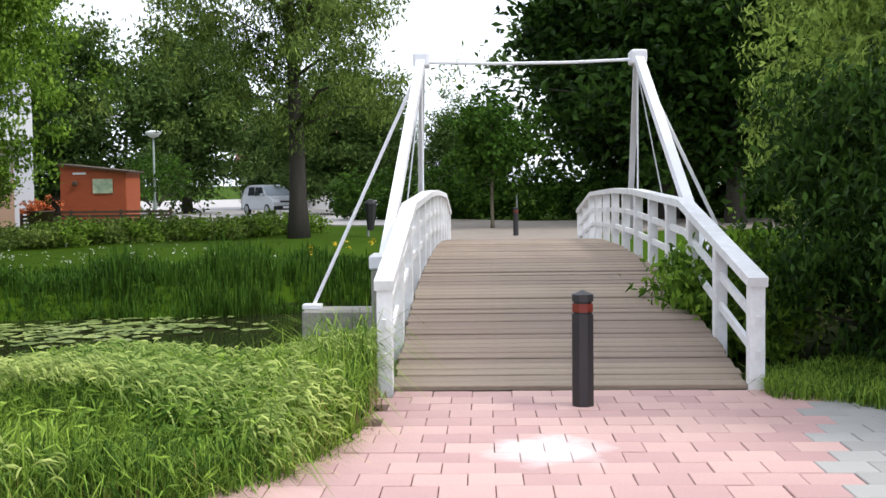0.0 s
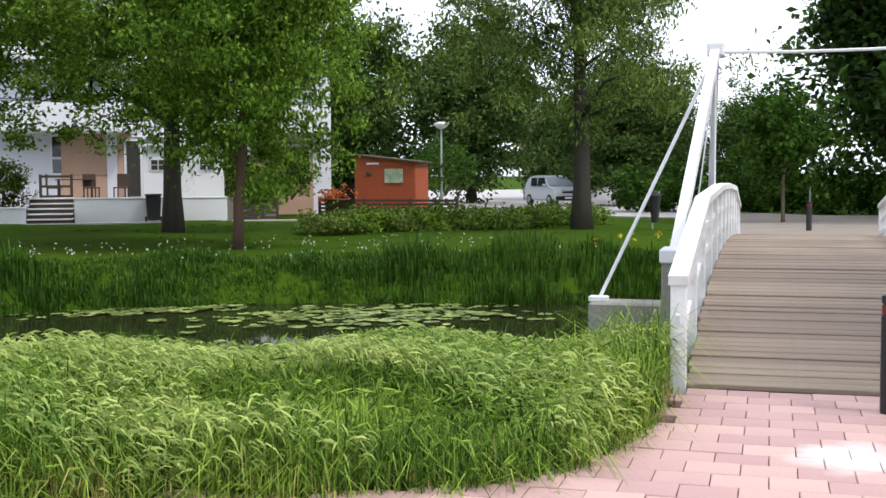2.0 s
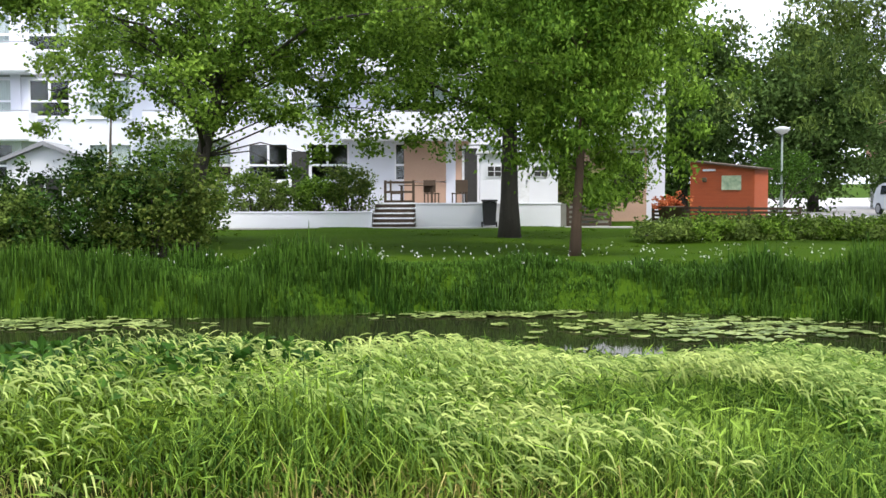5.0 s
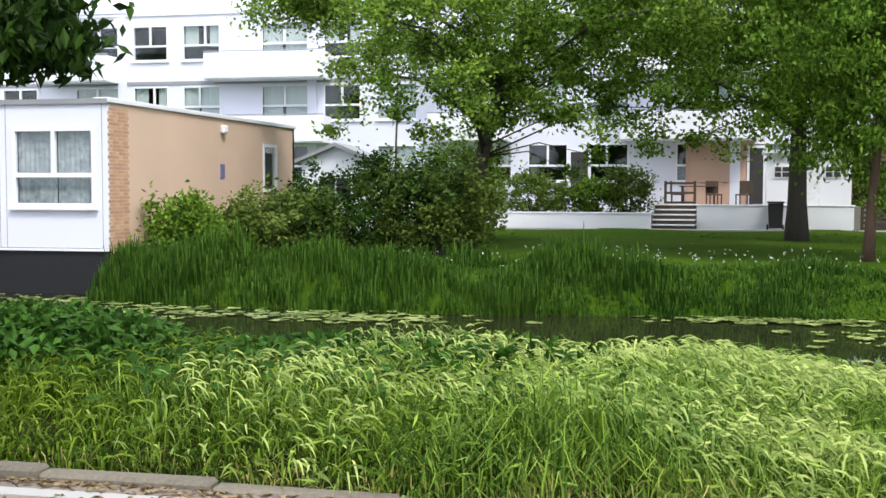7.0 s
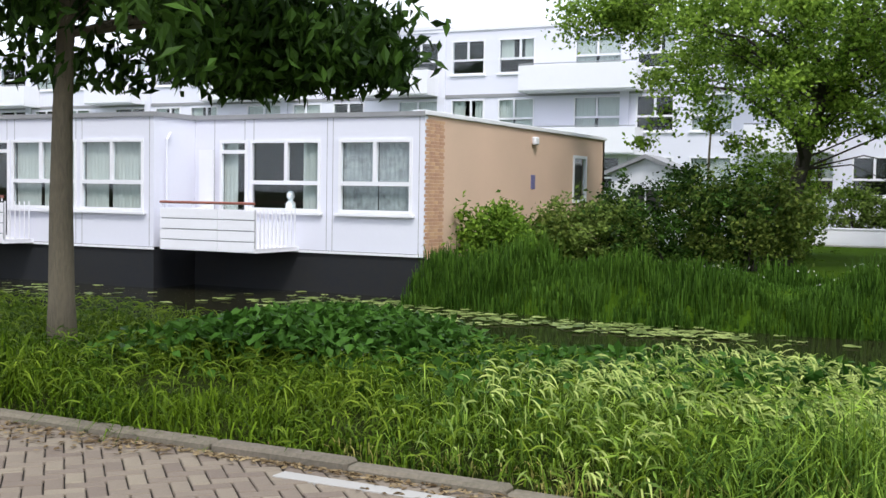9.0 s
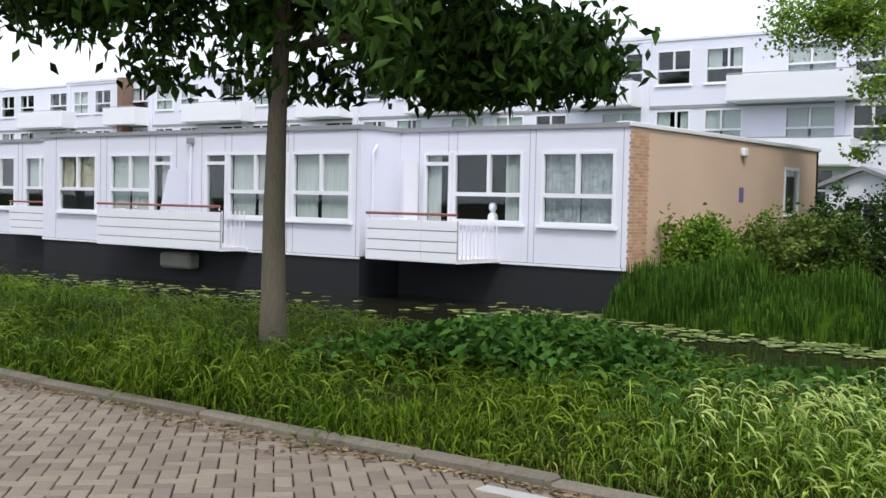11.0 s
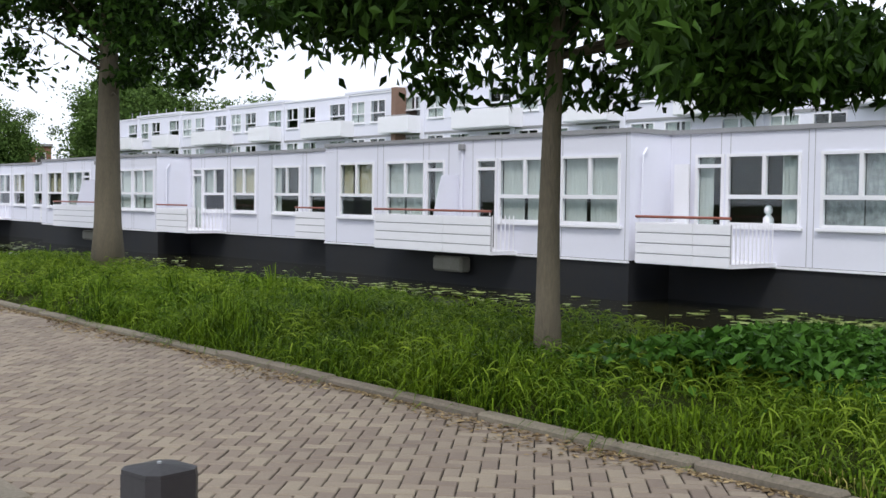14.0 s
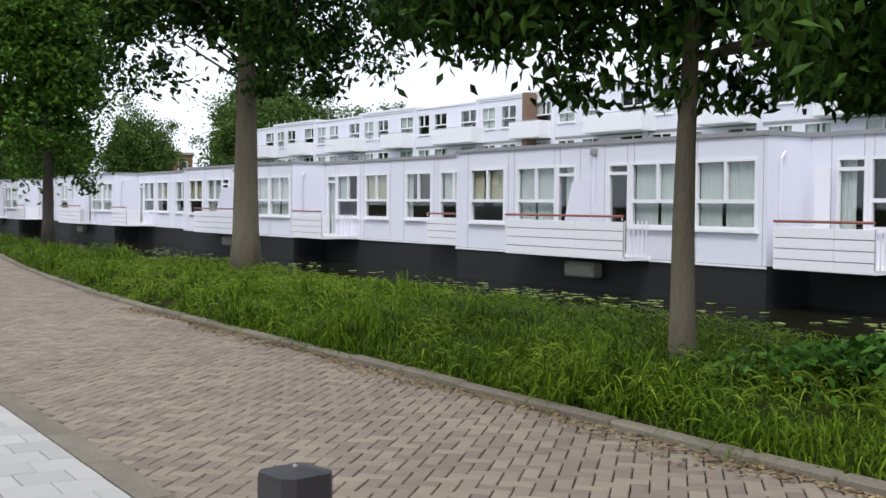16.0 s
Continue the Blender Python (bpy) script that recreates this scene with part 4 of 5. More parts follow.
def shrub(label, at, radii, n_clumps, per, leaf, leafw, lmat, seed=1, clump_r=0.3, name="shrub", stems=8, hollow=0.55, droop=0.2):
    rg = np.random.default_rng(seed)
    t = thing(name, label, "shrub", at=at)
    cl, lp = crown_points(rg, n_clumps, per, (0, 0, radii[2] * 0.62), (radii[0], radii[1], radii[2] * 0.62), clump_r, hollow)
    lp = lp[lp[:, 2] > 0.03]
    bm = bmesh.new()
    for k in range(stems):
        p = cl[rg.integers(len(cl))]
        tube(bm, [(p[0] * 0.15, p[1] * 0.15, -0.1), (p[0] * 0.5, p[1] * 0.5, max(0.2, p[2] * 0.6)), tuple(p)], [0.04, 0.025, 0.008], 5)
    part("stem", bm, M_BARKD, t)
    v, f = leaf_arrays(lp, leaf, leafw, droop, rg)
    raw("foliage", v, f, lmat, t)
    return t


# street trees on the near bank
tree("young street tree with a grey trunk and drooping dark leaves", (-8.05, 7.28, 0.05), 2.9, 0.125, (0.1, 0.05, 4.9), (2.85, 2.85, 2.35), 620, 125, 0.17, 0.072, M_LF_DARK, M_BARK, seed=3, clump_r=0.4, droop=0.75, hollow=0.05, zmin=2.4, bow=0.3,
     extra=(((1.5, 1.45, 2.8), (1.0, 1.0, 0.4), 44, 0.3), ((0.6, 1.2, 2.75), (0.5, 0.5, 0.25), 8, 0.25), ((-1.4, -1.2, 3.5), (0.9, 0.9, 0.4), 30, 0.32)))
tree("street tree with a stout grey trunk and dark leaves", (-22.5, 9.35, 0.05), 3.6, 0.3, (0, 0, 7.5), (3.8, 3.8, 3.6), 520, 105, 0.2, 0.105, M_LF_DARK, M_BARK, lean=(-0.3, 0.1), seed=4, clump_r=0.52, droop=0.5, hollow=0.08, zmin=3.7)
tree("tall street tree beside the road with hanging green leaves", (-42.0, 10.2, 0.0), 2.6, 0.22, (-0.5, 0, 7.4), (2.6, 2.6, 5.2), 380, 80, 0.24, 0.14, M_LF_DEEP, M_BARKD, seed=5, clump_r=0.6, hollow=0.1)

# trees on the far lawn
lot[0] = LAWN_SIDE
tree("broad lawn tree with a dark trunk and green crown", (1.05, 34.8, 0), 3.4, 0.3, (0, 0, 7.4), (6.5, 6.5, 5.3), 640, 150, 0.16, 0.1, M_LF_MID, seed=11, clump_r=0.52, hollow=0.15, zmin=2.35)
tree("slender leaning lawn tree with trailing leaves", (2.15, 25.8, 0), 2.0, 0.12, (0.3, 0.2, 6.0), (2.6, 2.6, 4.7), 420, 130, 0.14, 0.075, M_LF_MID, M_BARKB, lean=(0.3, 0), seed=12, clump_r=0.38, droop=0.8, hollow=0.1)
lot[0] = BRIDGE_SIDE
tree("willow-like lawn tree with a dark trunk and hanging leaves", (12.15, 32.5, 0), 3.4, 0.3, (-0.3, 0, 7.6), (4.6, 4.6, 5.4), 400, 120, 0.2, 0.062, M_LF_OLIVE, seed=13, clump_r=0.52, droop=0.8, hollow=0.15, zmin=2.5)
lot[0] = LAWN_SIDE
tree("bright green spreading tree leaning over the shrubs", (-7.2, 28.5, 0), 2.4, 0.24, (1.8, 0, 6.0), (5.3, 4.2, 4.0), 440, 140, 0.135, 0.085, M_LF_LIGHT, lean=(0.9, 0), seed=14, clump_r=0.42, hollow=0.2,
     extra=(((-4.0, -0.5, 6.2), (1.6, 0.8, 0.6), 34, 0.4),))
tree("thin birch sapling beside the brick end wall", (-10.6, 33.5, 0), 2.5, 0.06, (0, 0, 5.5), (1.6, 1.3, 0.75), 60, 40, 0.14, 0.07, M_LF_LIGHT, M_BARK, seed=15, clump_r=0.3, n_limbs=8)

# shrubs by the brick end wall
lot[0] = SHRUB_SIDE
for i, (x, y, rx, ry, rz, m, lab) in enumerate((
    (-8.6, 26.2, 2.3, 1.6, 1.75, M_LF_DARK, "dense dark green shrub on the far bank"),
    (-7.2, 26.0, 1.7, 1.3, 1.7, M_LF_RED, "shrub with reddish new leaves"),
    (-10.6, 25.6, 1.4, 1.2, 1.2, M_LF_OLIVE, "light green shrub against the brick wall"),
    (-11.6, 22.3, 0.7, 0.7, 1.15, M_LF_MID, "small shrub at the houseboat corner"),
    (-11.3, 24.0, 0.7, 0.7, 0.9, M_LF_RED, "brownish small shrub by the brick wall"),
    (-8.4, 33.2, 1.6, 1.4, 2.3, M_LF_LIGHT, "bright green bush behind the dark shrub"),
)):
    shrub(lab, (x, y, -0.03), (rx, ry, rz), int(60 + 60 * rx), 46, 0.13, 0.075, m, seed=30 + i, clump_r=0.28)

# thicket beside the bridge
lot[0] = BRIDGE_SIDE
for i, (x, y, rx, ry, rz, n, m, lab) in enumerate((
    (8.65, 7.0, 1.45, 1.6, 2.3, 230, M_LF_DARK, "tall dark bush crowding the bridge rail"),
    (7.6, 4.9, 1.3, 1.6, 2.1, 220, M_LF_DARK, "tall dark bush beside the paving"),
    (10.4, 7.8, 2.2, 2.3, 6.2, 420, M_LF_WILLOW, "high leafy thicket by the bridge"),
    (8.9, 4.9, 1.9, 2.2, 6.0, 420, M_LF_WILLOW, "high leafy thicket beside the path"),
    (12.4, 10.8, 1.6, 1.6, 4.4, 240, M_LF_WILLOW, "bright willow bush overhanging the bridge"),
    (7.6, 8.4, 0.42, 0.75, 0.78, 130, M_LF_MID, "light green bush growing through the bridge rail"),
)):
    shrub(lab, (x, y, -0.05), (rx, ry, rz), int(n * 1.25), 74, 0.12, 0.045, m, seed=50 + i, clump_r=0.24, hollow=0.55, droop=0.8)

# trees behind the road
def far_tree(m, seed):
    return tree("dense dark tree beyond the road", (0, 0, 0), 2.0, 0.35, (0, 0, 6.5), (4.6, 4.6, 5.6), 270, 95, 0.36, 0.21, m, seed=seed, clump_r=1.0, n_limbs=6, hollow=0.3)


ft = [far_tree(M_LF_DARK, 71), far_tree(M_LF_FAR, 72), far_tree(M_LF_FAR, 73)]
spots = ((29, 36.0, 1.2), (30, 38, 1.2), (34, 33, 1.2), (28, 31, 1.05), (22.5, 54, 0.7), (27.5, 60, 0.55), (17, 63, 0.85), (10.5, 66, 0.85), (24, 68, 0.6), (4.5, 66, 0.6), (36, 47, 1.2), (40, 40, 1.1), (36, 66, 0.6), (44, 30, 1.2), (-124, 39.7, 0.92), (-140, 30, 0.9), (-128, 73, 1.15), (-129, 56, 1.25), (-112, 28, 0.8), (-120, 20, 1.0), (-135, 14, 1.2), (-90, 6, 1.1), (-105, 4, 1.2), (-157, 70, 1.6), (-149, 73, 1.5), (-168, 72, 1.45))
spread = [(BRIDGE_SIDE if x > 0 else HOME) @ pose(x, y, 0, 0, 0, i * 67) @ Matrix.Diagonal((sc, sc, sc * (0.92 + 0.06 * (i % 4)), 1)) for i, (x, y, sc) in enumerate(spots)]
for t_ in ft:
    t_.matrix_basis = HOME
for i, m in enumerate(spread):
    if i not in (0, 4, 5):
        copy_thing(ft[0 if i < 4 else 1 + i % 2], m)
ft[0].matrix_basis, ft[1].matrix_basis, ft[2].matrix_basis = spread[0], spread[4], spread[5]

lot[0] = HOME
# ---- grass ----
def patch(name, label, n, x0, x1, y0, y1, h, w, m, lean, seed, keep=None):
    rg = np.random.default_rng(seed)
    m_ = max(1, n // 22)
    tx, ty, own = rg.uniform(x0, x1, m_), rg.uniform(y0, y1, m_), rg.integers(0, m_, n)
    ox, oy = rg.normal(0, 0.085, n), rg.normal(0, 0.085, n)
    x, y = tx[own] + ox, ty[own] + oy
    az = np.arctan2(oy, ox) + rg.normal(0, 0.6, n)
    tall = (rg.uniform(0.5, 1.3, m_) * (0.75 + 0.4 * np.sin(tx * 2.1 + 1.3 * ty) * np.sin(ty * 2.7 - 0.8 * tx)))[own]
    if keep is not None:
        k = keep(x, y)
        x, y, az, tall = x[k], y[k], az[k], tall[k]
    hv = tall * h * (0.8 + 0.35 * np.sin(x * 1.3 + y) * np.sin(y * 1.7 - x * 0.4) + 0.2 * np.sin(x * 0.37))
    hv = hv * (1 - 0.75 * smooth(7.6, 9.8, y) * (y < 14) * (1 - 0.6 * smooth(-9.0, -16.0, x)))
    v, f = blade_arrays(x, y, height(x, y) - 0.02, hv, w, lean, rg, az)
    return tagged(raw(name, v, f, m), label, "grass", kind="stuff")


bx_, by_ = math.cos(radians(BT)), math.sin(radians(BT))


def off_paving(x, y):
    """True where the near bank is not the bridge or its paving."""
    u = (x - BX) * bx_ + (y - BY) * by_
    return (u < -1.5) & (y > verge(x) + 0.02)


M_long = lambda x, y: off_paving(x, y) & (height(x, y) > WATER - 0.05)
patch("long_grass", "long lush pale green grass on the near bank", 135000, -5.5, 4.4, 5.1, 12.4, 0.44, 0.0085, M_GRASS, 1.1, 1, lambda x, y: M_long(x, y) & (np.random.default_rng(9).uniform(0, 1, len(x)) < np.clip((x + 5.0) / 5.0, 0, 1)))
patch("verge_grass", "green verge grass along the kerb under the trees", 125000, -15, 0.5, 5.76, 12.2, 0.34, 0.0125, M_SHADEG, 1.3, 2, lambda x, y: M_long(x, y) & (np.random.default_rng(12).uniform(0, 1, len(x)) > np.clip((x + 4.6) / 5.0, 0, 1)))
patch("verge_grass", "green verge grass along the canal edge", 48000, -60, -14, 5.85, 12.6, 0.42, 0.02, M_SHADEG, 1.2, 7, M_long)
patch("dry_grass", "yellowing grass along the paving edge", 9000, -4.5, 3.4, 5.1, 7.4, 0.34, 0.008, M_STRAW, 1.3, 19, lambda x, y: M_long(x, y) & (y < verge(x) + 0.3))
rg_s = np.random.default_rng(44)
sx_, sy_ = rg_s.uniform(-6.5, 4.2, 60000), rg_s.uniform(5.2, 9.8, 60000)
ks = M_long(sx_, sy_) & (np.sin(sx_ * 1.3 + 0.4) * np.sin(sy_ * 1.7 + sx_) > -0.35) & (rg_s.uniform(0, 1, 60000) < np.clip((sx_ + 4.2) / 6, 0, 0.85))
sx_, sy_ = sx_[ks], sy_[ks]
ks_top = (0.5 + 0.5 * np.sin(sx_ * 2.1 + 1.3 * sy_) * np.sin(sy_ * 2.7 - 0.8 * sx_)) * (1 - 0.7 * smooth(7.8, 9.6, sy_))
v_, f_ = head_arrays(sx_, sy_, height(sx_, sy_) + rg_s.uniform(0.14, 0.27, len(sx_)) + 0.2 * ks_top, 0.105, 0.013, rg_s.normal(-0.6, 0.8, len(sx_)), rg_s)
tagged(raw("seed_heads", v_, f_, M_SEED), "pale feathery seed heads bending over the long grass", "grass", kind="stuff")
# arching tufts on the verge
rg_v = np.random.default_rng(45)
vx, vy = rg_v.uniform(-26, -1.0, 26000), rg_v.uniform(5.8, 10.2, 26000)
kv = M_long(vx, vy) & (np.sin(vx * 2.1 + 0.4) * np.sin(vy * 2.7 + vx) > -0.45)
vx, vy = vx[kv], vy[kv]
v_, f_ = head_arrays(vx, vy, height(vx, vy) + rg_v.uniform(0.08, 0.28, len(vx)), 0.15, 0.013, rg_v.uniform(0, 6.28, len(vx)), rg_v)
tagged(raw("grass_tufts", v_, f_, M_TUFT), "arching pale green grass tufts on the verge", "grass", kind="stuff")
patch("kerb_grass", "grass hanging over the kerb", 16000, -30, -2.4, 5.7, 7.6, 0.26, 0.011, M_SHADEG, 1.5, 15, lambda x, y: (y > verge(x) + 0.06) & (y < verge(x) + 0.3) & (np.sin(x * 2.7) + np.sin(x * 1.1 + 2) > -0.5))
# small soft leaves among the long grass
rg_h = np.random.default_rng(46)
hx, hy = rg_h.uniform(-3.0, 4.2, 8000), rg_h.uniform(5.1, 8.5, 8000)
kh = M_long(hx, hy)
hx, hy = hx[kh], hy[kh]
lump = 0.5 + 0.5 * np.sin(hx * 2.3 + 0.7 * hy) * np.sin(hy * 2.9 - hx)
hv, hf = leaf_arrays(np.stack([hx, hy, height(hx, hy) + rg_h.uniform(0.1, 0.3, len(hx)) + 0.12 * lump], 1), 0.12, 0.014, 0.25, rg_h, 0.3)
tagged(raw("grass_leaves", hv, hf, M_GRASS), "soft bright green leaves among the long grass", "grass", kind="stuff")
# broad-leaved nettles
def nettles(n, cx, cy, rx, ry, h, seed):
    rg = np.random.default_rng(seed)
    x, y = rg.normal(cx, rx, n), rg.normal(cy, ry, n)
    k = (y > 6.2) & (y < 12.2)
    x, y = x[k], y[k]
    top = h * np.exp(-((x - cx) / (2 * rx)) ** 2) * rg.uniform(0.5, 1.0, len(x))
    z = height(x, y) + top
    v, f = leaf_arrays(np.stack([x, y, z], 1), 0.12, 0.065, 0.35, rg, 0.5)
    return tagged(raw("nettles", v, f, M_NETTLE), "dark broad-leaved nettles in the bank grass", "nettles", kind="stuff")


nettles(7500, -6.1, 8.5, 0.75, 0.6, 0.5, 61)
# grass at the foot of the thicket
rg_e = np.random.default_rng(14)
ex, ey = rg_e.uniform(5.6, 7.7, 9000), rg_e.uniform(4.4, 6.1, 9000)
ke = ((ex - 5.88) * 0.94 + (ey - 5.59) * 0.34 > 0.05 * np.sin(ey * 9)) & ((ex - BX) * bx_ + (ey - BY) * by_ > 1.45)
v_, f_ = blade_arrays(ex[ke], ey[ke], np.full(int(ke.sum()), -0.02), 0.16, 0.008, 1.1, rg_e)
tagged(raw("edge_grass", v_, f_, M_GRASS), "short grass at the foot of the thicket", "grass", kind="stuff")
nettles(1500, -2.5, 8.0, 1.6, 0.6, 0.38, 62)
patch("dry_grass", "dry yellowed grass at the edge of the paving", 9000, -5.0, 4.0, 4.9, 7.4, 0.16, 0.009, M_DRY, 1.1, 3, lambda x, y: (y > verge(x) - 0.1) & (y < verge(x) + 0.22))
patch("edge_grass", "short grass creeping over the edge of the paving", 9000, -1.5, 4.0, 4.9, 7.6, 0.2, 0.01, M_GRASS, 1.1, 13, lambda x, y: (y > verge(x) - 0.12) & (y < verge(x) + 0.2) & ((x - BX) * bx_ + (y - BY) * by_ < -1.45))

patch("reeds", "tall dark green reeds along the far bank", 29000, -12.3, -0.4, 18.9, 21.4, 0.6, 0.02, M_REED, 0.25, 4, lambda x, y: (height(x, y) > -0.8) & (x < -0.6 - 0.9 * (y - 19.4)))
patch("reeds", "low waterside plants along the far bank", 26000, -3.5, 6.5, 18.6, 21.4, 0.27, 0.02, M_REED, 0.5, 8, lambda x, y: (height(x, y) > -0.75))
patch("reeds", "tall dark reeds beside the bridge", 20000, 5.0, 15, 17.4, 20.4, 0.6, 0.02, M_REED, 0.3, 9, lambda x, y: (height(x, y) > -0.8) & (np.abs((x - BX) * bx_ + (y - BY) * by_) > 1.6))
patch("lawn_grass", "short mown lawn grass", 26000, -12, 16, 20.4, 42, 0.07, 0.02, M_SHORT, 0.5, 6)

# lily pads
def lily(n, spots, seed):
    rg = np.random.default_rng(seed)
    vs, fs = [], []
    for k in range(n):
        x0, x1, y0, y1 = spots[rg.integers(len(spots))]
        x, y, r = rg.normal((x0 + x1) / 2, (x1 - x0) / 3.2), rg.normal((y0 + y1) / 2, (y1 - y0) / 3.2), rg.uniform(0.06, 0.15)
        a0, tz = rg.uniform(0, 6.28), rg.uniform(0.006, 0.03)
        i = len(vs)
        vs.append((x, y, WATER + tz))
        m = 11
        for j in range(m):
            a = a0 + 0.25 + j * (6.28 - 0.5) / (m - 1)
            vs.append((x + r * math.cos(a), y + r * math.sin(a), WATER + tz + rg.uniform(0, 0.02)))
        fs += [[i, i + 1 + j, i + 2 + j] for j in range(m - 1)]
    return tagged(raw("lily_pads", vs, fs, M_PADS), "pale green floating water lily pads", "lily pads", kind="stuff")


lily(900, ((1.6, 5.4, 17.0, 18.4), (2.6, 6.0, 16.0, 17.4), (-13, -8.5, 17.2, 19.4), (-14.5, -11, 18.2, 20.5), (-8.5, -4.5, 17.6, 18.8), (-1, 2.0, 18.8, 19.6)), 21)
lily(260, ((-28, -16, 16.6, 18.6), (-60, -30, 16.0, 18.6)), 22)

# ---- terrace gardens across the lawn ----
lot[0] = LAWN_SIDE
def garden_wall(x0, x1, y, h):
    g = thing("garden_wall", "low white rendered garden wall at the lawn edge", "wall", "garden walls", at=(x0, y, 0))
    part("wall", boxes((0, x1 - x0, 0, 0.22, -0.1, h), bevel=0.012), M_WHITE, g)
    part("coping", boxes((-0.03, x1 - x0 + 0.03, -0.03, 0.25, h, h + 0.05), bevel=0.01), M_WHITE, g)
    return g


garden_wall(-9.6, -3.75, 42.6, 0.55)
garden_wall(-2.15, 3.3, 43.3, 0.85)
st = thing("garden_steps", "grey garden steps between white walls", "steps", at=(-3.7, 42.6, 0))
for k in range(5):
    sp = part("step", boxes((0, 1.5, k * 0.28, 1.9, k * 0.18 + (0 if k else -0.1), (k + 1) * 0.18 - 0.05)), M_WOODD, st)
    part("tread", boxes((-0.02, 1.52, k * 0.28 - 0.04, 1.9, (k + 1) * 0.18 - 0.048, (k + 1) * 0.18), bevel=0.008), M_WORN, sp, "pale step tread")
te = thing("terrace", "raised paved terrace before the apartments", "terrace", kind="structure")
te.matrix_basis = HOME
part("slab", boxes((-7.6, -2.0, 42.95, AY - 0.15, -0.1, 0.5), (-0.3, 7.0, 43.6, AY - 0.15, -0.1, 0.82), (-1.95, -0.35, 44.6, AY - 0.15, -0.1, 0.86)), M_CONC, te)
part("wall", boxes((-0.8, 1.9, AY - 0.09, AY - 0.055, 0.83, 3.4)), M_SALMON, te)
part("wall", boxes((4.9, 9.4, AY - 0.09, AY - 0.055, 0.0, 3.1)), M_SALMON, te)
# tall first opening is the dark door; near-black panes paint in unlit rooms
for x0, x1, z0, z1 in ((1.72, 2.25, 0.86, 3.1), (5.4, 6.6, 1.5, 2.8), (7.9, 9.2, 1.4, 2.9)):
    fr = part("window", boxes((x0 - 0.1, x1 + 0.1, AY - 0.14, AY - 0.092, z0 - 0.02, z1 + 0.1)), M_WHITE, te)
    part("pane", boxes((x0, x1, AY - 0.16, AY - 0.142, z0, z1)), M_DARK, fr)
wb = thing("wheelie_bin", "black wheeled rubbish bin by the white wall", "bin", at=(0.62, 42.85, 0))
bm = bmesh.new()
box(bm, -0.27, 0.27, -0.32, 0.32, 0.08, 0.95, bevel=0.03)
for v in bm.verts:
    k = 0.82 + 0.18 * v.co.z / 0.95
    v.co.x *= k
    v.co.y *= k
part("body", bm, M_BLACK, wb)
part("lid", boxes((-0.3, 0.3, -0.36, 0.34, 0.96, 1.03), bevel=0.02), M_BLACK, wb)
for sx in (-0.27, 0.27):
    bm = bmesh.new()
    lathe(bm, [(0.1, -0.03), (0.1, 0.03)], 14)
    bm.transform(pose(sx, 0.25, 0.1, 0, 90, 0))
    part("wheel", bm, M_RUBBER, wb)
ws = thing("garden_shed", "white wooden garden shed with small square windows", "shed", at=(0.3, 44.6, 0.82))
part("wall", boxes((0, 3.0, 0, 2.2, -0.02, 1.95)), M_WHITE, ws)
part("roof", boxes((-0.15, 3.15, -0.2, 2.3, 1.96, 2.06), bevel=0.01), M_WORN, ws)
for x in (0.25, 2.05):
    w = part("window", boxes((x, x + 0.6, -0.04, -0.002, 1.05, 1.5)), M_WHITE, ws)
    for a in (0, 1):
        for b in (0, 1):
            part("pane", boxes((x + 0.05 + a * 0.27, x + 0.28 + a * 0.27, -0.05, -0.042, 1.09 + b * 0.2, 1.26 + b * 0.2)), M_DARK, w)
dr = part("door", boxes((1.0, 1.9, -0.03, -0.002, 0.02, 1.75)), M_WORN, ws)
part("handle", boxes((1.78, 1.84, -0.07, -0.031, 0.85, 0.95)), M_STEEL, dr)


def garden_chair(x, y, turn):
    g = thing("garden_chair", "dark garden chair on the terrace", "chair", "garden chairs", at=(x, y, 0.82), turn=turn)
    part("seat", boxes((-0.25, 0.25, -0.25, 0.25, 0.4, 0.45), bevel=0.01), M_WOODD, g)
    part("backrest", boxes((-0.25, 0.25, 0.22, 0.27, 0.46, 0.95), bevel=0.01), M_WOODD, g)
    for sx in (-0.22, 0.22):
        for sy in (-0.22, 0.22):
            part("leg", boxes((sx - 0.02, sx + 0.02, sy - 0.02, sy + 0.02, 0, 0.4)), M_WOODD, g)
    return g


garden_chair(-1.6, 45.2, 20)
garden_chair(-0.5, 45.0, 200)
garden_chair(-3.0, 45.8, 90)
gt = thing("garden_table", "dark garden table on the terrace", "table", at=(-2.2, 45.6, 0.84))
part("tabletop", boxes((-0.7, 0.7, -0.4, 0.4, 0.7, 0.74), bevel=0.01), M_WOODD, gt)
for sx in (-0.6, 0.6):
    for sy in (-0.32, 0.32):
        part("leg", boxes((sx - 0.03, sx + 0.03, sy - 0.03, sy + 0.03, 0, 0.7)), M_WOODD, gt)


def fence(x0, x1, y, h, z=0.0, slats=5):
    f = thing("fence", "low brown slatted wooden fence", "fence", "garden fences", at=(x0, y, z))
    n = max(2, int((x1 - x0) / 1.6) + 1)
    for k in range(n):
        x = (x1 - x0) * k / (n - 1)
        part("post", boxes((x - 0.05, x + 0.05, 0, 0.1, -0.1, h), bevel=0.006), M_WOODD, f)
    for k in range(slats):
        zz = 0.08 + k * (h - 0.16) / (slats - 1)
        part("slat", boxes((0, x1 - x0, -0.025, -0.002, zz - 0.045, zz + 0.045)), M_WOODD, f)
    return f


f2 = fence(0, 5.6, 0, 0.75)
f2.matrix_basis = BRIDGE_SIDE @ pose(5.9, 45.2, 0, 0, 0, -27.7)
fence(-3.4, -2.3, 44.9, 0.9, 0.86, 3)
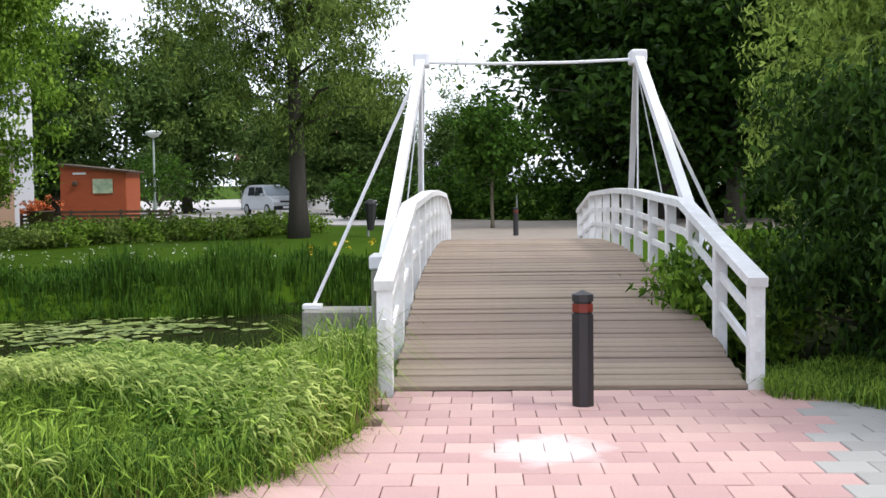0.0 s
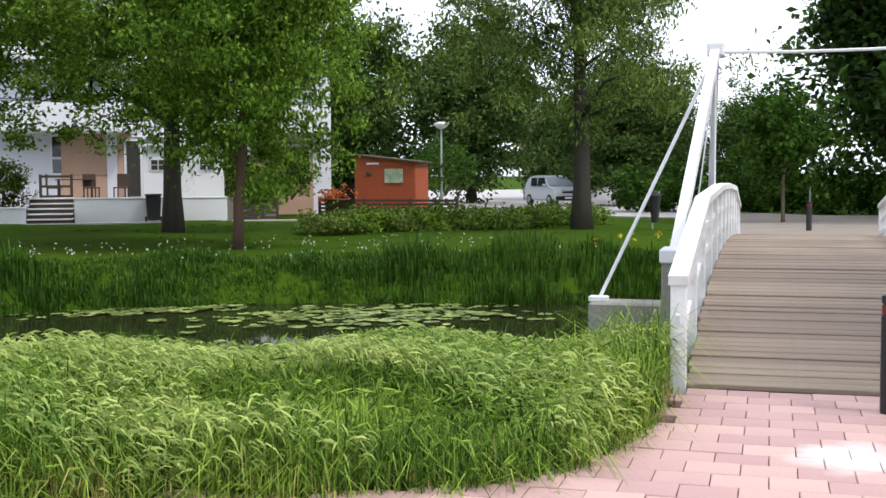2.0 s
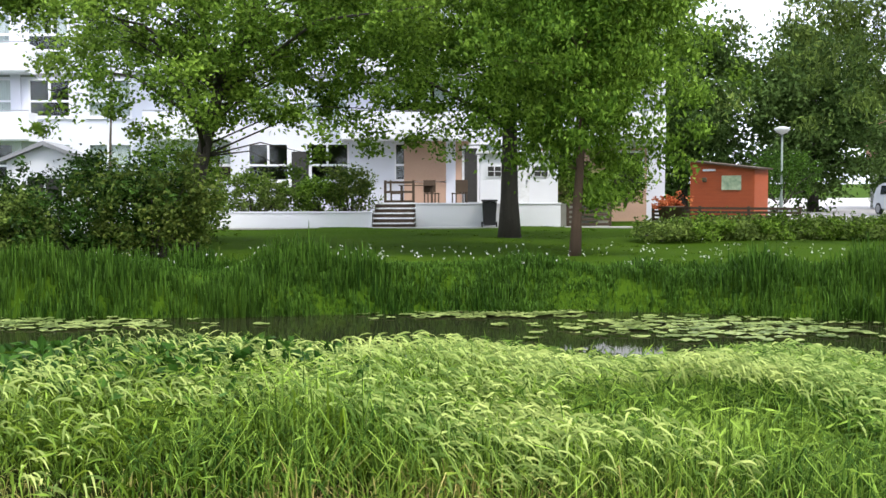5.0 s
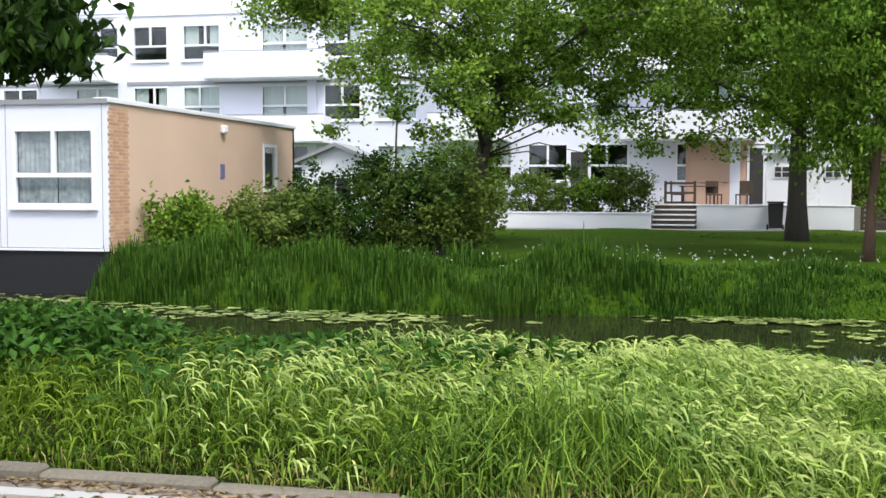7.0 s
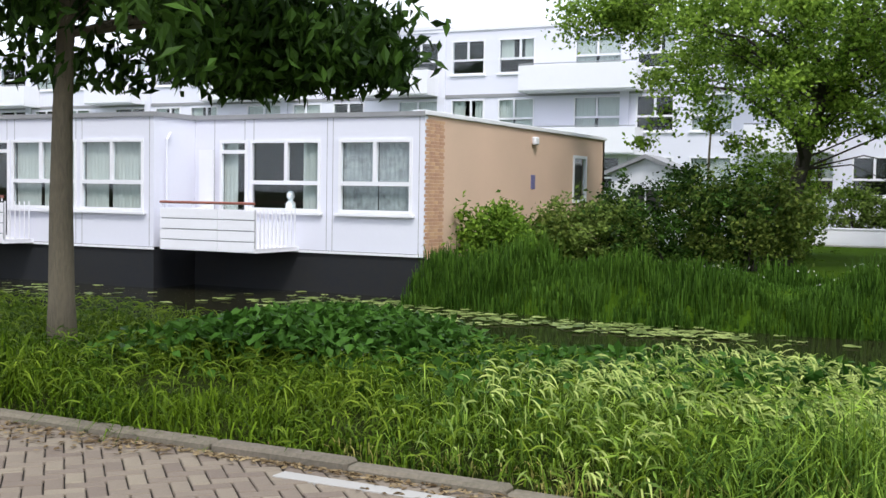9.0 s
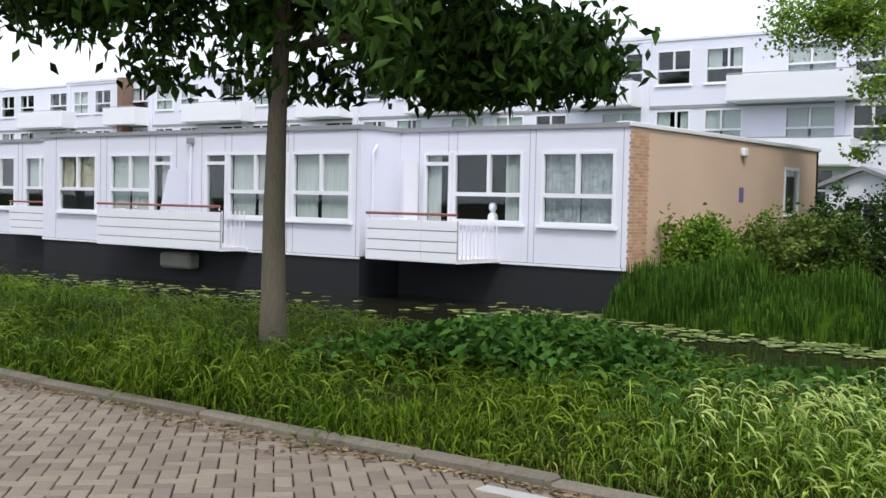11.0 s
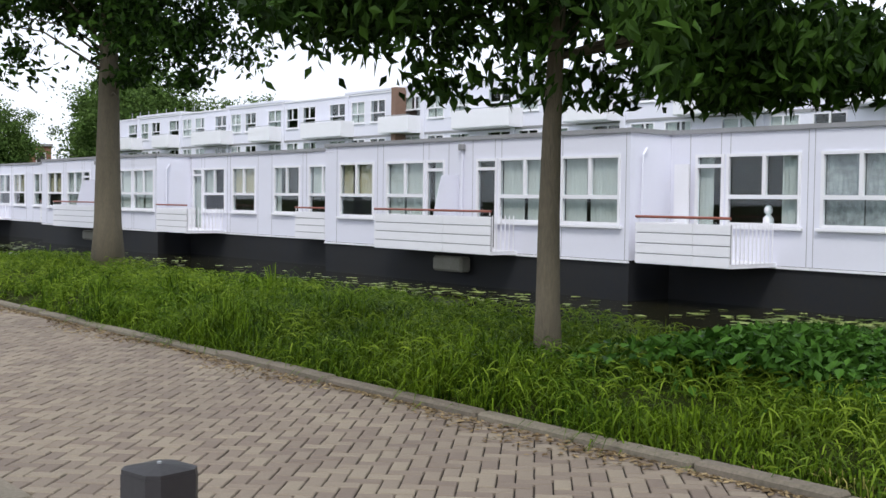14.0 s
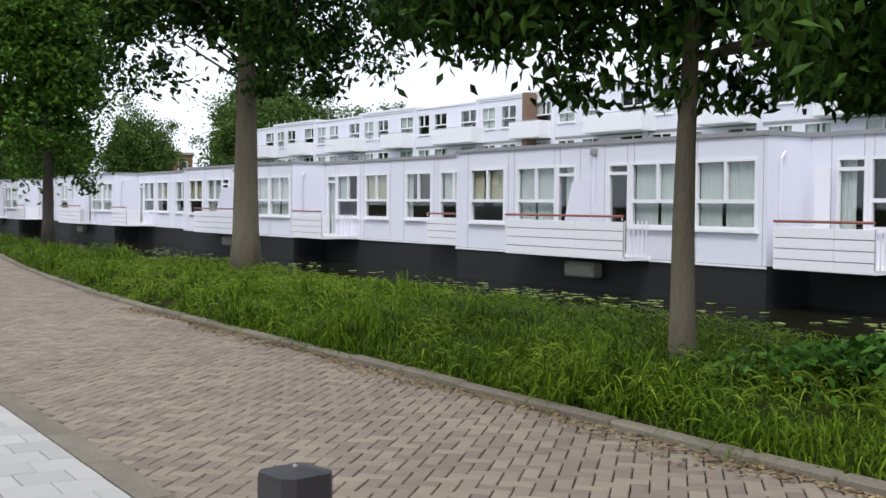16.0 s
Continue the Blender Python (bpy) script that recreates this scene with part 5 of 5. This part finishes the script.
fence(3.6, 5.2, 43.6, 0.9, 0.0, 5)
# garden hedging and flowers
for i, (x, y, rx, ry, rz, m, lab) in enumerate((
    (-8.2, 43.6, 1.6, 0.6, 1.25, M_LF_OLIVE, "clipped garden shrub behind the white wall"), (-6.0, 43.7, 1.3, 0.6, 1.1, M_LF_MID, "garden shrub behind the white wall"),
    (-4.6, 43.6, 0.9, 0.6, 1.5, M_LF_RED, "reddish garden shrub behind the white wall"), (4.6, 44.6, 0.9, 0.8, 1.8, M_LF_MID, "green bush before the terrace"), (3.6, 46.6, 1.0, 0.5, 1.3, M_LF_OLIVE, "flowering bush on the terrace"), (6.0, 46.4, 1.2, 0.6, 1.5, M_LF_MID, "green bush against the apartment wall"), (14.3, 53.5, 1.8, 1.2, 1.9, M_LF_DEEP, "bush beside the street lamp"),
)):
    shrub(lab, (x, y, 0.45 if x < 0 else 0.8 if y > 46 else 0), (rx, ry, rz), int(40 + 50 * rx), 40, 0.14, 0.08, m, seed=90 + i, clump_r=0.25)
# low planting bed in the lawn
lot[0] = BRIDGE_SIDE
for i in range(10):
    shrub("low spreading ground-cover shrub in the lawn bed", (4.6 + i * 0.95, 32.6 + 0.55 * i * 0.6, -0.03), (0.95, 1.5, 0.5), 70, 36, 0.14, 0.07, (M_LF_OLIVE, M_LF_MID)[i % 2], seed=110 + i, clump_r=0.22, stems=3)

# red shed
rs = thing("red_shed", "red-brown wooden garden shed with a picture panel", "shed", at=(7.35, 45.25, 0.16), turn=-27.7)
bm = bmesh.new()
vs = [bm.verts.new(p) for p in ((0, 0, -0.1), (2.5, 0, -0.3), (2.5, 0, 2.0), (0, 0, 2.28), (0, 2.0, -0.3), (2.5, 2.0, -0.3), (2.5, 2.0, 2.0), (0, 2.0, 2.28))]
for q in ((0, 1, 2, 3), (5, 4, 7, 6), (4, 0, 3, 7), (1, 5, 6, 2), (3, 2, 6, 7), (4, 5, 1, 0)):
    bm.faces.new([vs[i] for i in q])
part("wall", bm, M_RED, rs)
for k in range(13):
    zz = 0.02 + k * 0.152
    part("board", boxes((0.02, 2.48, -0.022, -0.002, zz, zz + 0.148), bevel=0.004), M_RED, rs)
part("roof", beam(bmesh.new(), (-0.15, 1.0, 2.33), (2.65, 1.0, 2.01), 2.3, 0.06), M_WOODD, rs)
part("picture", boxes((1.25, 2.0, -0.06, -0.024, 1.2, 1.75), bevel=0.004), mat("picture_panel", (0.55, 0.6, 0.42), 0.5, 0.4, 2.5, 5, 0.0, col2=(0.2, 0.3, 0.2)), rs, "pale green picture panel")
part("shed_lamp", boxes((0.5, 0.68, -0.14, -0.024, 1.5, 1.68), bevel=0.03), M_WOODD, rs)
part("sign_board", boxes((0.5, 1.0, -0.05, -0.024, 1.92, 2.0), bevel=0.004), M_WHITE, rs)
pt = thing("flower_planter", "dark planter full of orange-red flowers", "planter", at=(6.5, 44.6, 0))
bm = lathe(bmesh.new(), [(0.36, -0.02), (0.5, 0.7), (0.54, 0.72), (0.48, 0.75)], 16)
part("pot", bm, M_WOODD, pt, smooth=True)
_, fp = crown_points(np.random.default_rng(5), 40, 24, (0, 0, 0.9), (0.75, 0.6, 0.25), 0.12, 0.3)
v, f = leaf_arrays(fp, 0.1, 0.08, 0.1)
raw("blossom", v, f, M_FLOWER, pt)


def street_lamp(x, y, h):
    l = thing("street_lamp", "grey street lamp with a flat round head", "street lamp", at=(x, y, 0))
    part("pole", lathe(bmesh.new(), [(0.085, -0.1), (0.085, 0.9), (0.055, 1.0), (0.045, h - 0.25)], 12), mat("lamp_green_grey", (0.24, 0.29, 0.26), 0.5, 0.2), l, smooth=True)
    part("head", lathe(bmesh.new(), [(0.05, h - 0.28), (0.22, h - 0.2), (0.36, h - 0.06), (0.35, h), (0.15, h + 0.07)], 18), mat("lamp_head", (0.62, 0.64, 0.62), 0.4), l, smooth=True)
    return l


street_lamp(12.75, 52.8, 4.1)


def car(x, y, turn, paint, label):
    c = thing("car", label, "car", "parked cars", at=(x, y, 0.03), turn=turn)
    L, Wd = 3.5, 0.78
    prof = [(-1.72, 0.32), (-1.75, 0.62), (-1.62, 0.88), (-0.95, 0.98), (-0.35, 1.47), (0.1, 1.55), (1.1, 1.53), (1.5, 1.35), (1.7, 0.95), (1.74, 0.4), (1.65, 0.28), (-1.6, 0.26)]
    bm = bmesh.new()
    rows_ = []
    for sy in (-Wd, Wd):
        rows_.append([bm.verts.new((px_, sy * (1 - 0.16 * max(0, (pz - 0.95) / 0.6)), pz)) for px_, pz in prof])
    n = len(prof)
    for i in range(n):
        bm.faces.new((rows_[0][i], rows_[0][(i + 1) % n], rows_[1][(i + 1) % n], rows_[1][i]))
    bm.faces.new(rows_[0][::-1])
    bm.faces.new(rows_[1])
    bmesh.ops.bevel(bm, geom=bm.edges[:], offset=0.05, segments=2, affect="EDGES")
    bmesh.ops.recalc_face_normals(bm, faces=bm.faces[:])
    part("body", bm, paint, c, smooth=False)
    gl = mat("car_glass", (0.03, 0.035, 0.04), 0.08, 0.0, bump=0)
    bm = bmesh.new()
    q = [(-0.9, -0.66, 1.03), (-0.9, 0.66, 1.03), (-0.4, 0.6, 1.44), (-0.4, -0.6, 1.44)]
    plate(bm, [(a - 0.03, b, d + 0.02) for a, b, d in q], (0.008, 0, -0.008))
    part("windscreen", bm, mat("windscreen_glass", (0.42, 0.47, 0.53), 0.08, 0.0, bump=0), c)
    for sy in (-1, 1):
        for a, b in ((-0.55, 0.2), (0.28, 0.95)):
            bm = bmesh.new()
            plate(bm, ((a - 0.2 if a < 0 else a, sy * 0.785, 1.0), (b, sy * 0.785, 1.0), (b, sy * 0.72, 1.42), (a + 0.05, sy * 0.72, 1.42)), (0, -sy * 0.012, 0))
            part("side_window", bm, gl, c)
        for wx in (-1.1, 1.12):
            bm = lathe(bmesh.new(), [(0.2, -0.08), (0.29, -0.07), (0.3, 0), (0.29, 0.07), (0.2, 0.08)], 20)
            bm.transform(pose(wx, sy * 0.72, 0.29, 90, 0, 0))
            t_ = part("wheel", bm, M_RUBBER, c)
            bm = lathe(bmesh.new(), [(0.19, -0.085), (0.18, 0.085)], 16)
            bm.transform(pose(wx, sy * 0.722, 0.29, 90, 0, 0))
            part("rim", bm, M_STEEL, t_)
        part("headlight", boxes((-1.74, -1.62, sy * 0.55 - 0.15, sy * 0.55 + 0.15, 0.66, 0.82), bevel=0.03), M_WHITE, c)
        part("mirror", boxes((-0.75, -0.65, sy * 0.86 - 0.07, sy * 0.86 + 0.07, 1.0, 1.12), bevel=0.02), paint, c)
    part("bumper", boxes((-1.79, -1.7, -0.72, 0.72, 0.3, 0.5), bevel=0.03), M_RUBBER, c)
    part("grille", boxes((-1.775, -1.74, -0.35, 0.35, 0.66, 0.74)), M_RUBBER, c)
    part("number_plate", boxes((-1.81, -1.79, -0.24, 0.24, 0.36, 0.46)), M_WHITE, c)
    return c


car(0, 0, 0, M_CAR, "silver small hatchback parked on the road").matrix_basis = pose(23.2, 54.0, 0.07, 0, 0, 94)
litter_bin = thing("litter_bin", "black litter bin on a post by the lawn", "litter bin", at=(13.9, 31.1, 0))
bm = lathe(bmesh.new(), [(0.1, 0.22), (0.19, 0.92), (0.21, 1.0), (0.2, 1.03), (0.08, 1.13), (0.03, 1.14)], 8)
part("bin_body", bm, M_BLACK, litter_bin)
part("post", boxes((-0.03, 0.03, 0.16, 0.22, -0.1, 0.95)), M_STEEL, litter_bin)
# small park tree and sign post past the bridge
tree("small maple on the grass past the bridge", (19.2, 33.0, 0), 1.6, 0.07, (0, 0, 3.0), (1.35, 1.35, 1.5), 120, 40, 0.2, 0.14, M_LF_DEEP, M_BARK, seed=16, clump_r=0.35, n_limbs=8)
sp = thing("sign_post", "thin steel sign post on the grass", "sign post", at=(20.4, 33.4, 0))
part("pole", lathe(bmesh.new(), [(0.03, -0.1), (0.03, 2.6)], 8), M_STEEL, sp)
for i in range(9):
    shrub("dense dark hedge beyond the path", (20.0 + i * 1.9, 45.0 - i * 1.35, -0.05), (1.5, 1.3, 1.7), 90, 40, 0.2, 0.12, M_LF_DEEP, seed=140 + i, clump_r=0.35, name="hedge", stems=3)

# house behind the parked car
hs = thing("house", "pale house with a reddish tiled roof beyond the road", "house", at=(22.5, 70.5, 0), turn=-20)
part("wall", boxes((0, 9, 0, 7, -0.1, 3.0)), M_WHITE, hs)
bm = plate(bmesh.new(), ((-0.3, -0.4, 2.95), (-0.3, 3.5, 5.6), (-0.3, 7.4, 2.95), (-0.3, 7.4, 3.1), (-0.3, 3.5, 5.78), (-0.3, -0.4, 3.1)), (9.6, 0, 0))
part("roof", bm, mat("roof_tile_red", (0.33, 0.17, 0.12), 0.8, 0.25, 2, 30, 0.3), hs)
for x in (0.8, 3.4, 6.2):
    w = part("window", boxes((x, x + 1.6, -0.06, -0.002, 0.9, 2.3)), M_WHITE, hs)
    part("pane", boxes((x + 0.1, x + 0.76, -0.075, -0.062, 1.0, 2.2)), M_DARK, w)
    part("pane", boxes((x + 0.84, x + 1.5, -0.075, -0.062, 1.0, 2.2)), M_DARK, w)
bh = thing("brick_house", "distant red-brown brick house with a flat roof", "house", at=(0, 0, 0))
bh.matrix_basis = pose(-141, 47.5, 0, 0, 0, 70)
part("wall", boxes((0, 4.5, 0, 6, -0.1, 7.6)), mat("far_red_brick", (0.3, 0.14, 0.1), 0.85, 0.25, 1, 20, 0.2), bh)
part("roof", boxes((-0.2, 4.7, -0.2, 6.2, 7.6, 7.9)), M_ROOFEDGE, bh)
for x in (0.7, 2.7):
    w = part("window", boxes((x, x + 1.2, -0.05, -0.002, 5.2, 6.8)), M_WHITE, bh)
    part("pane", boxes((x + 0.12, x + 1.08, -0.07, -0.052, 5.32, 6.68)), M_DARK, w)
# high flats far behind the trees
tw = thing("tower_block", "tall beige block of flats far behind the trees", "tower block", at=(77, 92, 0), turn=-10)
part("wall", boxes((0, 22, 0, 14, -0.1, 34)), mat("beige_concrete", (0.55, 0.43, 0.28), 0.85, 0.12, 0.2, 5, 0.1), tw)
part("roof", boxes((-0.3, 22.3, -0.3, 14.3, 34, 34.5)), M_CONC, tw)
for fl in range(11):
    for k in range(5):
        w = part("window", boxes((1.2 + k * 4.2, 3.6 + k * 4.2, -0.08, -0.002, 1.2 + fl * 3, 2.7 + fl * 3)), M_WHITE, tw)
        part("pane", boxes((1.35 + k * 4.2, 3.45 + k * 4.2, -0.1, -0.082, 1.35 + fl * 3, 2.55 + fl * 3)), M_DARK, w)
lot[0] = HOME
# ---- paving and kerb ----
gh = thing("garden_house", "small white garden house with a grey gabled roof", "garden house", at=(-13.2, 36.2, 0), turn=4)
part("wall", boxes((0, 2.3, 0, 2.2, -0.1, 2.35)), M_WHITE, gh)
bm = bmesh.new()
plate(bm, ((-0.2, -0.25, 2.3), (1.15, -0.25, 2.85), (2.5, -0.25, 2.3), (2.5, -0.25, 2.42), (1.15, -0.25, 2.98), (-0.2, -0.25, 2.42)), (0, 2.6, 0))
part("roof", bm, M_ROOFEDGE, gh)
bm = plate(bmesh.new(), ((0, 0.0, 2.35), (2.3, 0.0, 2.35), (1.15, 0.0, 2.84)), (0, 0.1, 0))
part("gable", bm, M_WHITE, gh)
gw = part("window", boxes((0.55, 1.75, -0.05, -0.002, 1.0, 1.9)), M_WHITE, gh)
part("pane", boxes((0.63, 1.12, -0.06, -0.052, 1.08, 1.82)), M_DARK, gw)
part("pane", boxes((1.18, 1.67, -0.06, -0.052, 1.08, 1.82)), M_DARK, gw)
# pale marking strip in the parking bay
tagged(part("road_marking", boxes((-4.5, -3.0, 5.38, 5.5, -0.02, 0.006), bevel=0.003), M_GREYT), "worn white parking bay marking strip", "marking", kind="structure")
# small white flowers on the far bank
rg_d = np.random.default_rng(33)
dx_, dy_ = rg_d.uniform(-7, 9, 260), rg_d.uniform(20.2, 26, 260)
dp = np.repeat(np.stack([dx_, dy_, height(dx_, dy_) + rg_d.uniform(0.08, 0.3, 260)], 1), 3, 0) + rg_d.normal(0, 0.015, (780, 3))
dv, df = leaf_arrays(dp, 0.035, 0.03, 0.0, rg_d)
tagged(raw("daisies", dv, df, M_PETAL), "small white wild flowers on the far bank", "flowers", kind="stuff")
# yellow irises in the reeds by the bridge
rg_i = np.random.default_rng(31)
ip = np.stack([rg_i.uniform(8.8, 11.0, 14), rg_i.uniform(18.4, 19.6, 14), rg_i.uniform(0.3, 0.6, 14)], 1)
ip = np.repeat(ip, 5, 0) + rg_i.normal(0, 0.03, (70, 3))
iv, i_f = leaf_arrays(ip, 0.07, 0.04, 0.0, rg_i)
tagged(raw("iris_flowers", iv, i_f, M_YELLOW), "yellow iris flowers among the reeds", "flowers", kind="stuff")
# fallen leaves along the kerb
rg_l = np.random.default_rng(77)
lx = rg_l.uniform(-18, -1.5, 2800)
ly = 5.66 - np.abs(rg_l.normal(0, 0.22, 2800)) * (0.6 + 0.4 * np.sin(lx * 1.7))
lv, lf = leaf_arrays(np.stack([lx, ly, np.full(2800, 0.012)], 1), 0.06, 0.03, 0.0, rg_l, 3.0)
lv[:, 2] = np.maximum(lv[:, 2] * 0.4 + 0.006, 0.004)
tagged(raw("fallen_leaves", lv, lf, M_LITTER), "brown fallen leaves along the kerb", "leaves", kind="stuff")
SL = 0.02
def slab(name, pts, z, label, m):
    n_ = len(pts)
    return tagged(raw(name, [(x, y, z) for x, y in pts] + [(x, y, z - 0.25) for x, y in pts], [list(range(n_))] + [[(k + 1) % n_, k, k + n_, (k + 1) % n_ + n_] for k in range(n_)], m), label, name.split("_")[0], kind="structure")


road_bed = slab("road_near", [(-400, 2.26), (-1.8, 2.26), (-1.8, 5.66), (-17, 5.66), (-24, 5.95), (-30, 6.5), (-37, 7.4), (-400, 7.4)], -SL, "grey-brown herringbone brick road", M_BED)
foot_bed = slab("pavement_near", [(-400, -6), (-1.8, -6), (-1.8, 2.24), (-400, 2.24)], -SL, "pale grey tiled footpath", M_BED)
square_bed = slab("pavement_square", [(-1.75, -6), (14, -6), (14, 2.2), (7.2, 4.6), (6.1, 5.75), (3.78, 7.33), (3.5, 6.9), (2.93, 6.1), (1.9, 5.25), (1.3, 5.12), (0, 5.36), (-1.75, 5.58)], -SL, "pink tiled paving before the bridge", M_BEDP)


def piece_mesh(name, w, d, m, bevel=0.006):
    bm = boxes((-w / 2, w / 2, -d / 2, d / 2, -0.06, 0.0))
    top = [e for e in bm.edges if all(v.co.z > -0.01 for v in e.verts)]
    bmesh.ops.bevel(bm, geom=top, offset=bevel, segments=1, affect="EDGES")
    me = bpy.data.meshes.new(name)
    bm.to_mesh(me)
    bm.free()
    me.materials.append(m)
    return me


def lay(name, me, poses, parent, limit, near):
    """The pieces nearest a spot as objects, the rest joined as one."""
    poses = sorted(poses, key=lambda p: (p[0] - near[0]) ** 2 + (p[1] - near[1]) ** 2)
    for x, y, z, a in poses[:limit]:
        ob = new(name, me)
        ob.parent = parent
        ob.matrix_basis = pose(x, y, z, 0, 0, a)
    rest = poses[limit:]
    if rest:
        v0 = np.array([v.co[:] for v in me.vertices])
        f0 = [list(p.vertices) for p in me.polygons]
        A = np.radians([p[3] for p in rest])
        P = np.array([p[:3] for p in rest])
        c, s = np.cos(A)[:, None], np.sin(A)[:, None]
        X = v0[None, :, 0] * c - v0[None, :, 1] * s + P[:, :1]
        Y = v0[None, :, 0] * s + v0[None, :, 1] * c + P[:, 1:2]
        Zz = v0[None, :, 2] + P[:, 2:3]
        V = np.stack([X, Y, Zz], 2).reshape(-1, 3)
        n = len(v0)
        faces = [[k * n + i for i in f] for k in range(len(rest)) for f in f0]
        ob = raw(name + "s", V, faces, None, parent)
        ob.data.materials.append(me.materials[0] if name != "brick" else M_BRICK)
        ob["kind"] = "stuff"


def kerb_y(x):
    """The kerb runs straight and then bends away with the canal."""
    return 5.76 + 0.9 * (min(20.0, max(0.0, -17.0 - x)) / 13.0) ** 1.6


rk = random.Random(11)
brick_me = piece_mesh("brick", 0.207, 0.099, M_BRICKP, 0.006)
bl = []
ca, sa = math.cos(radians(46)), math.sin(radians(46))
for i in range(-280, 60):
    for j in range(-40, 310):
        k = (i - j) % 4
        if k not in (0, 3):
            continue
        ox, oy = (0.108 * i + 0.054, 0.108 * j) if k == 0 else (0.108 * i, 0.108 * j + 0.054)
        x, y = ca * ox - sa * oy - 1.0, sa * ox + ca * oy + 4.0
        if -42 < x < -1.9 and 2.29 < y < float(kerb_y(x)) - 0.03:
            bl.append((x, y, rk.uniform(-0.003, 0.003), (46 if k == 0 else 136) + rk.uniform(-1, 1)))
lay("brick", brick_me, bl, road_bed, 300, (-5.2, 4.2))
tile_me = piece_mesh("tile", 0.293, 0.293, M_GREYT)
tl = [(-2.0 - i * 0.3, 1.965 - j * 0.3 - (0.15 if i % 2 else 0), rk.uniform(-0.003, 0.003), rk.uniform(-0.4, 0.4)) for i in range(60) for j in range(24)]
lay("tile", tile_me, tl, foot_bed, 290, (-8, 1))
half_me = piece_mesh("tile", 0.293, 0.143, M_GREYT)
lay("tile", half_me, [(-2.0 - i * 0.3, 2.04, 0, 0) for i in range(1, 60, 2)], foot_bed, 30, (-8, 1))
edge_me = piece_mesh("edging", 0.99, 0.2, M_KERB)
for k in range(30):
    ob = new("edging", edge_me)
    ob.parent = foot_bed
    ob.matrix_basis = pose(-2.4 - k * 1.0, 2.22, 0.004 + rk.uniform(-0.003, 0.003))
pink_me = piece_mesh("tile", 0.295, 0.2445, M_PINK, 0.004)
grey_me = piece_mesh("tile", 0.293, 0.243, M_GREYT)
for r in range(21):
    for i in range(-19, 12):
        u, s = i * 0.3 + (0.15 if r % 2 else 0), -0.145 - r * 0.25
        p = BRIDGE @ Vector((u, s, 0))
        if (p.y > float(verge(p.x)) + 0.2) or u > 3.2 or p.y < 2.0 or p.x < -1.6:
            continue
        split = float(np.interp(s, [-4.5, 0], [0.9, 1.75]))
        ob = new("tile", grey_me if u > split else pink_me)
        ob.parent = square_bed
        ob.matrix_basis = pose(p.x, p.y, rk.uniform(-0.004, 0.004), rk.uniform(-0.3, 0.3), rk.uniform(-0.3, 0.3), BT + rk.uniform(-0.5, 0.5))
kerb = thing("kerb", "weathered concrete kerb along the road", "kerb", kind="structure")
kerb_me = bpy.data.meshes.new("kerb_stone")
bm = boxes((-0.494, 0.494, -0.07, 0.07, -0.2, 0.055), bevel=0.02)
bm.to_mesh(kerb_me)
bm.free()
kerb_me.materials.append(M_KERB)
for k in range(46):
    ob = new("kerb_stone", kerb_me)
    ob.parent = kerb
    ob.matrix_basis = pose(-2.7 - k, kerb_y(-2.7 - k) + rk.uniform(-0.008, 0.008) - (0.25 * max(0, 3 - k) / 3) ** 2, rk.uniform(-0.008, 0.008) - 0.018 * max(0, 2 - k), 0, rk.uniform(-0.4, 0.4), rk.uniform(-0.4, 0.4) + math.degrees(math.atan2(kerb_y(-2.2 - k) - kerb_y(-3.2 - k), 1)))
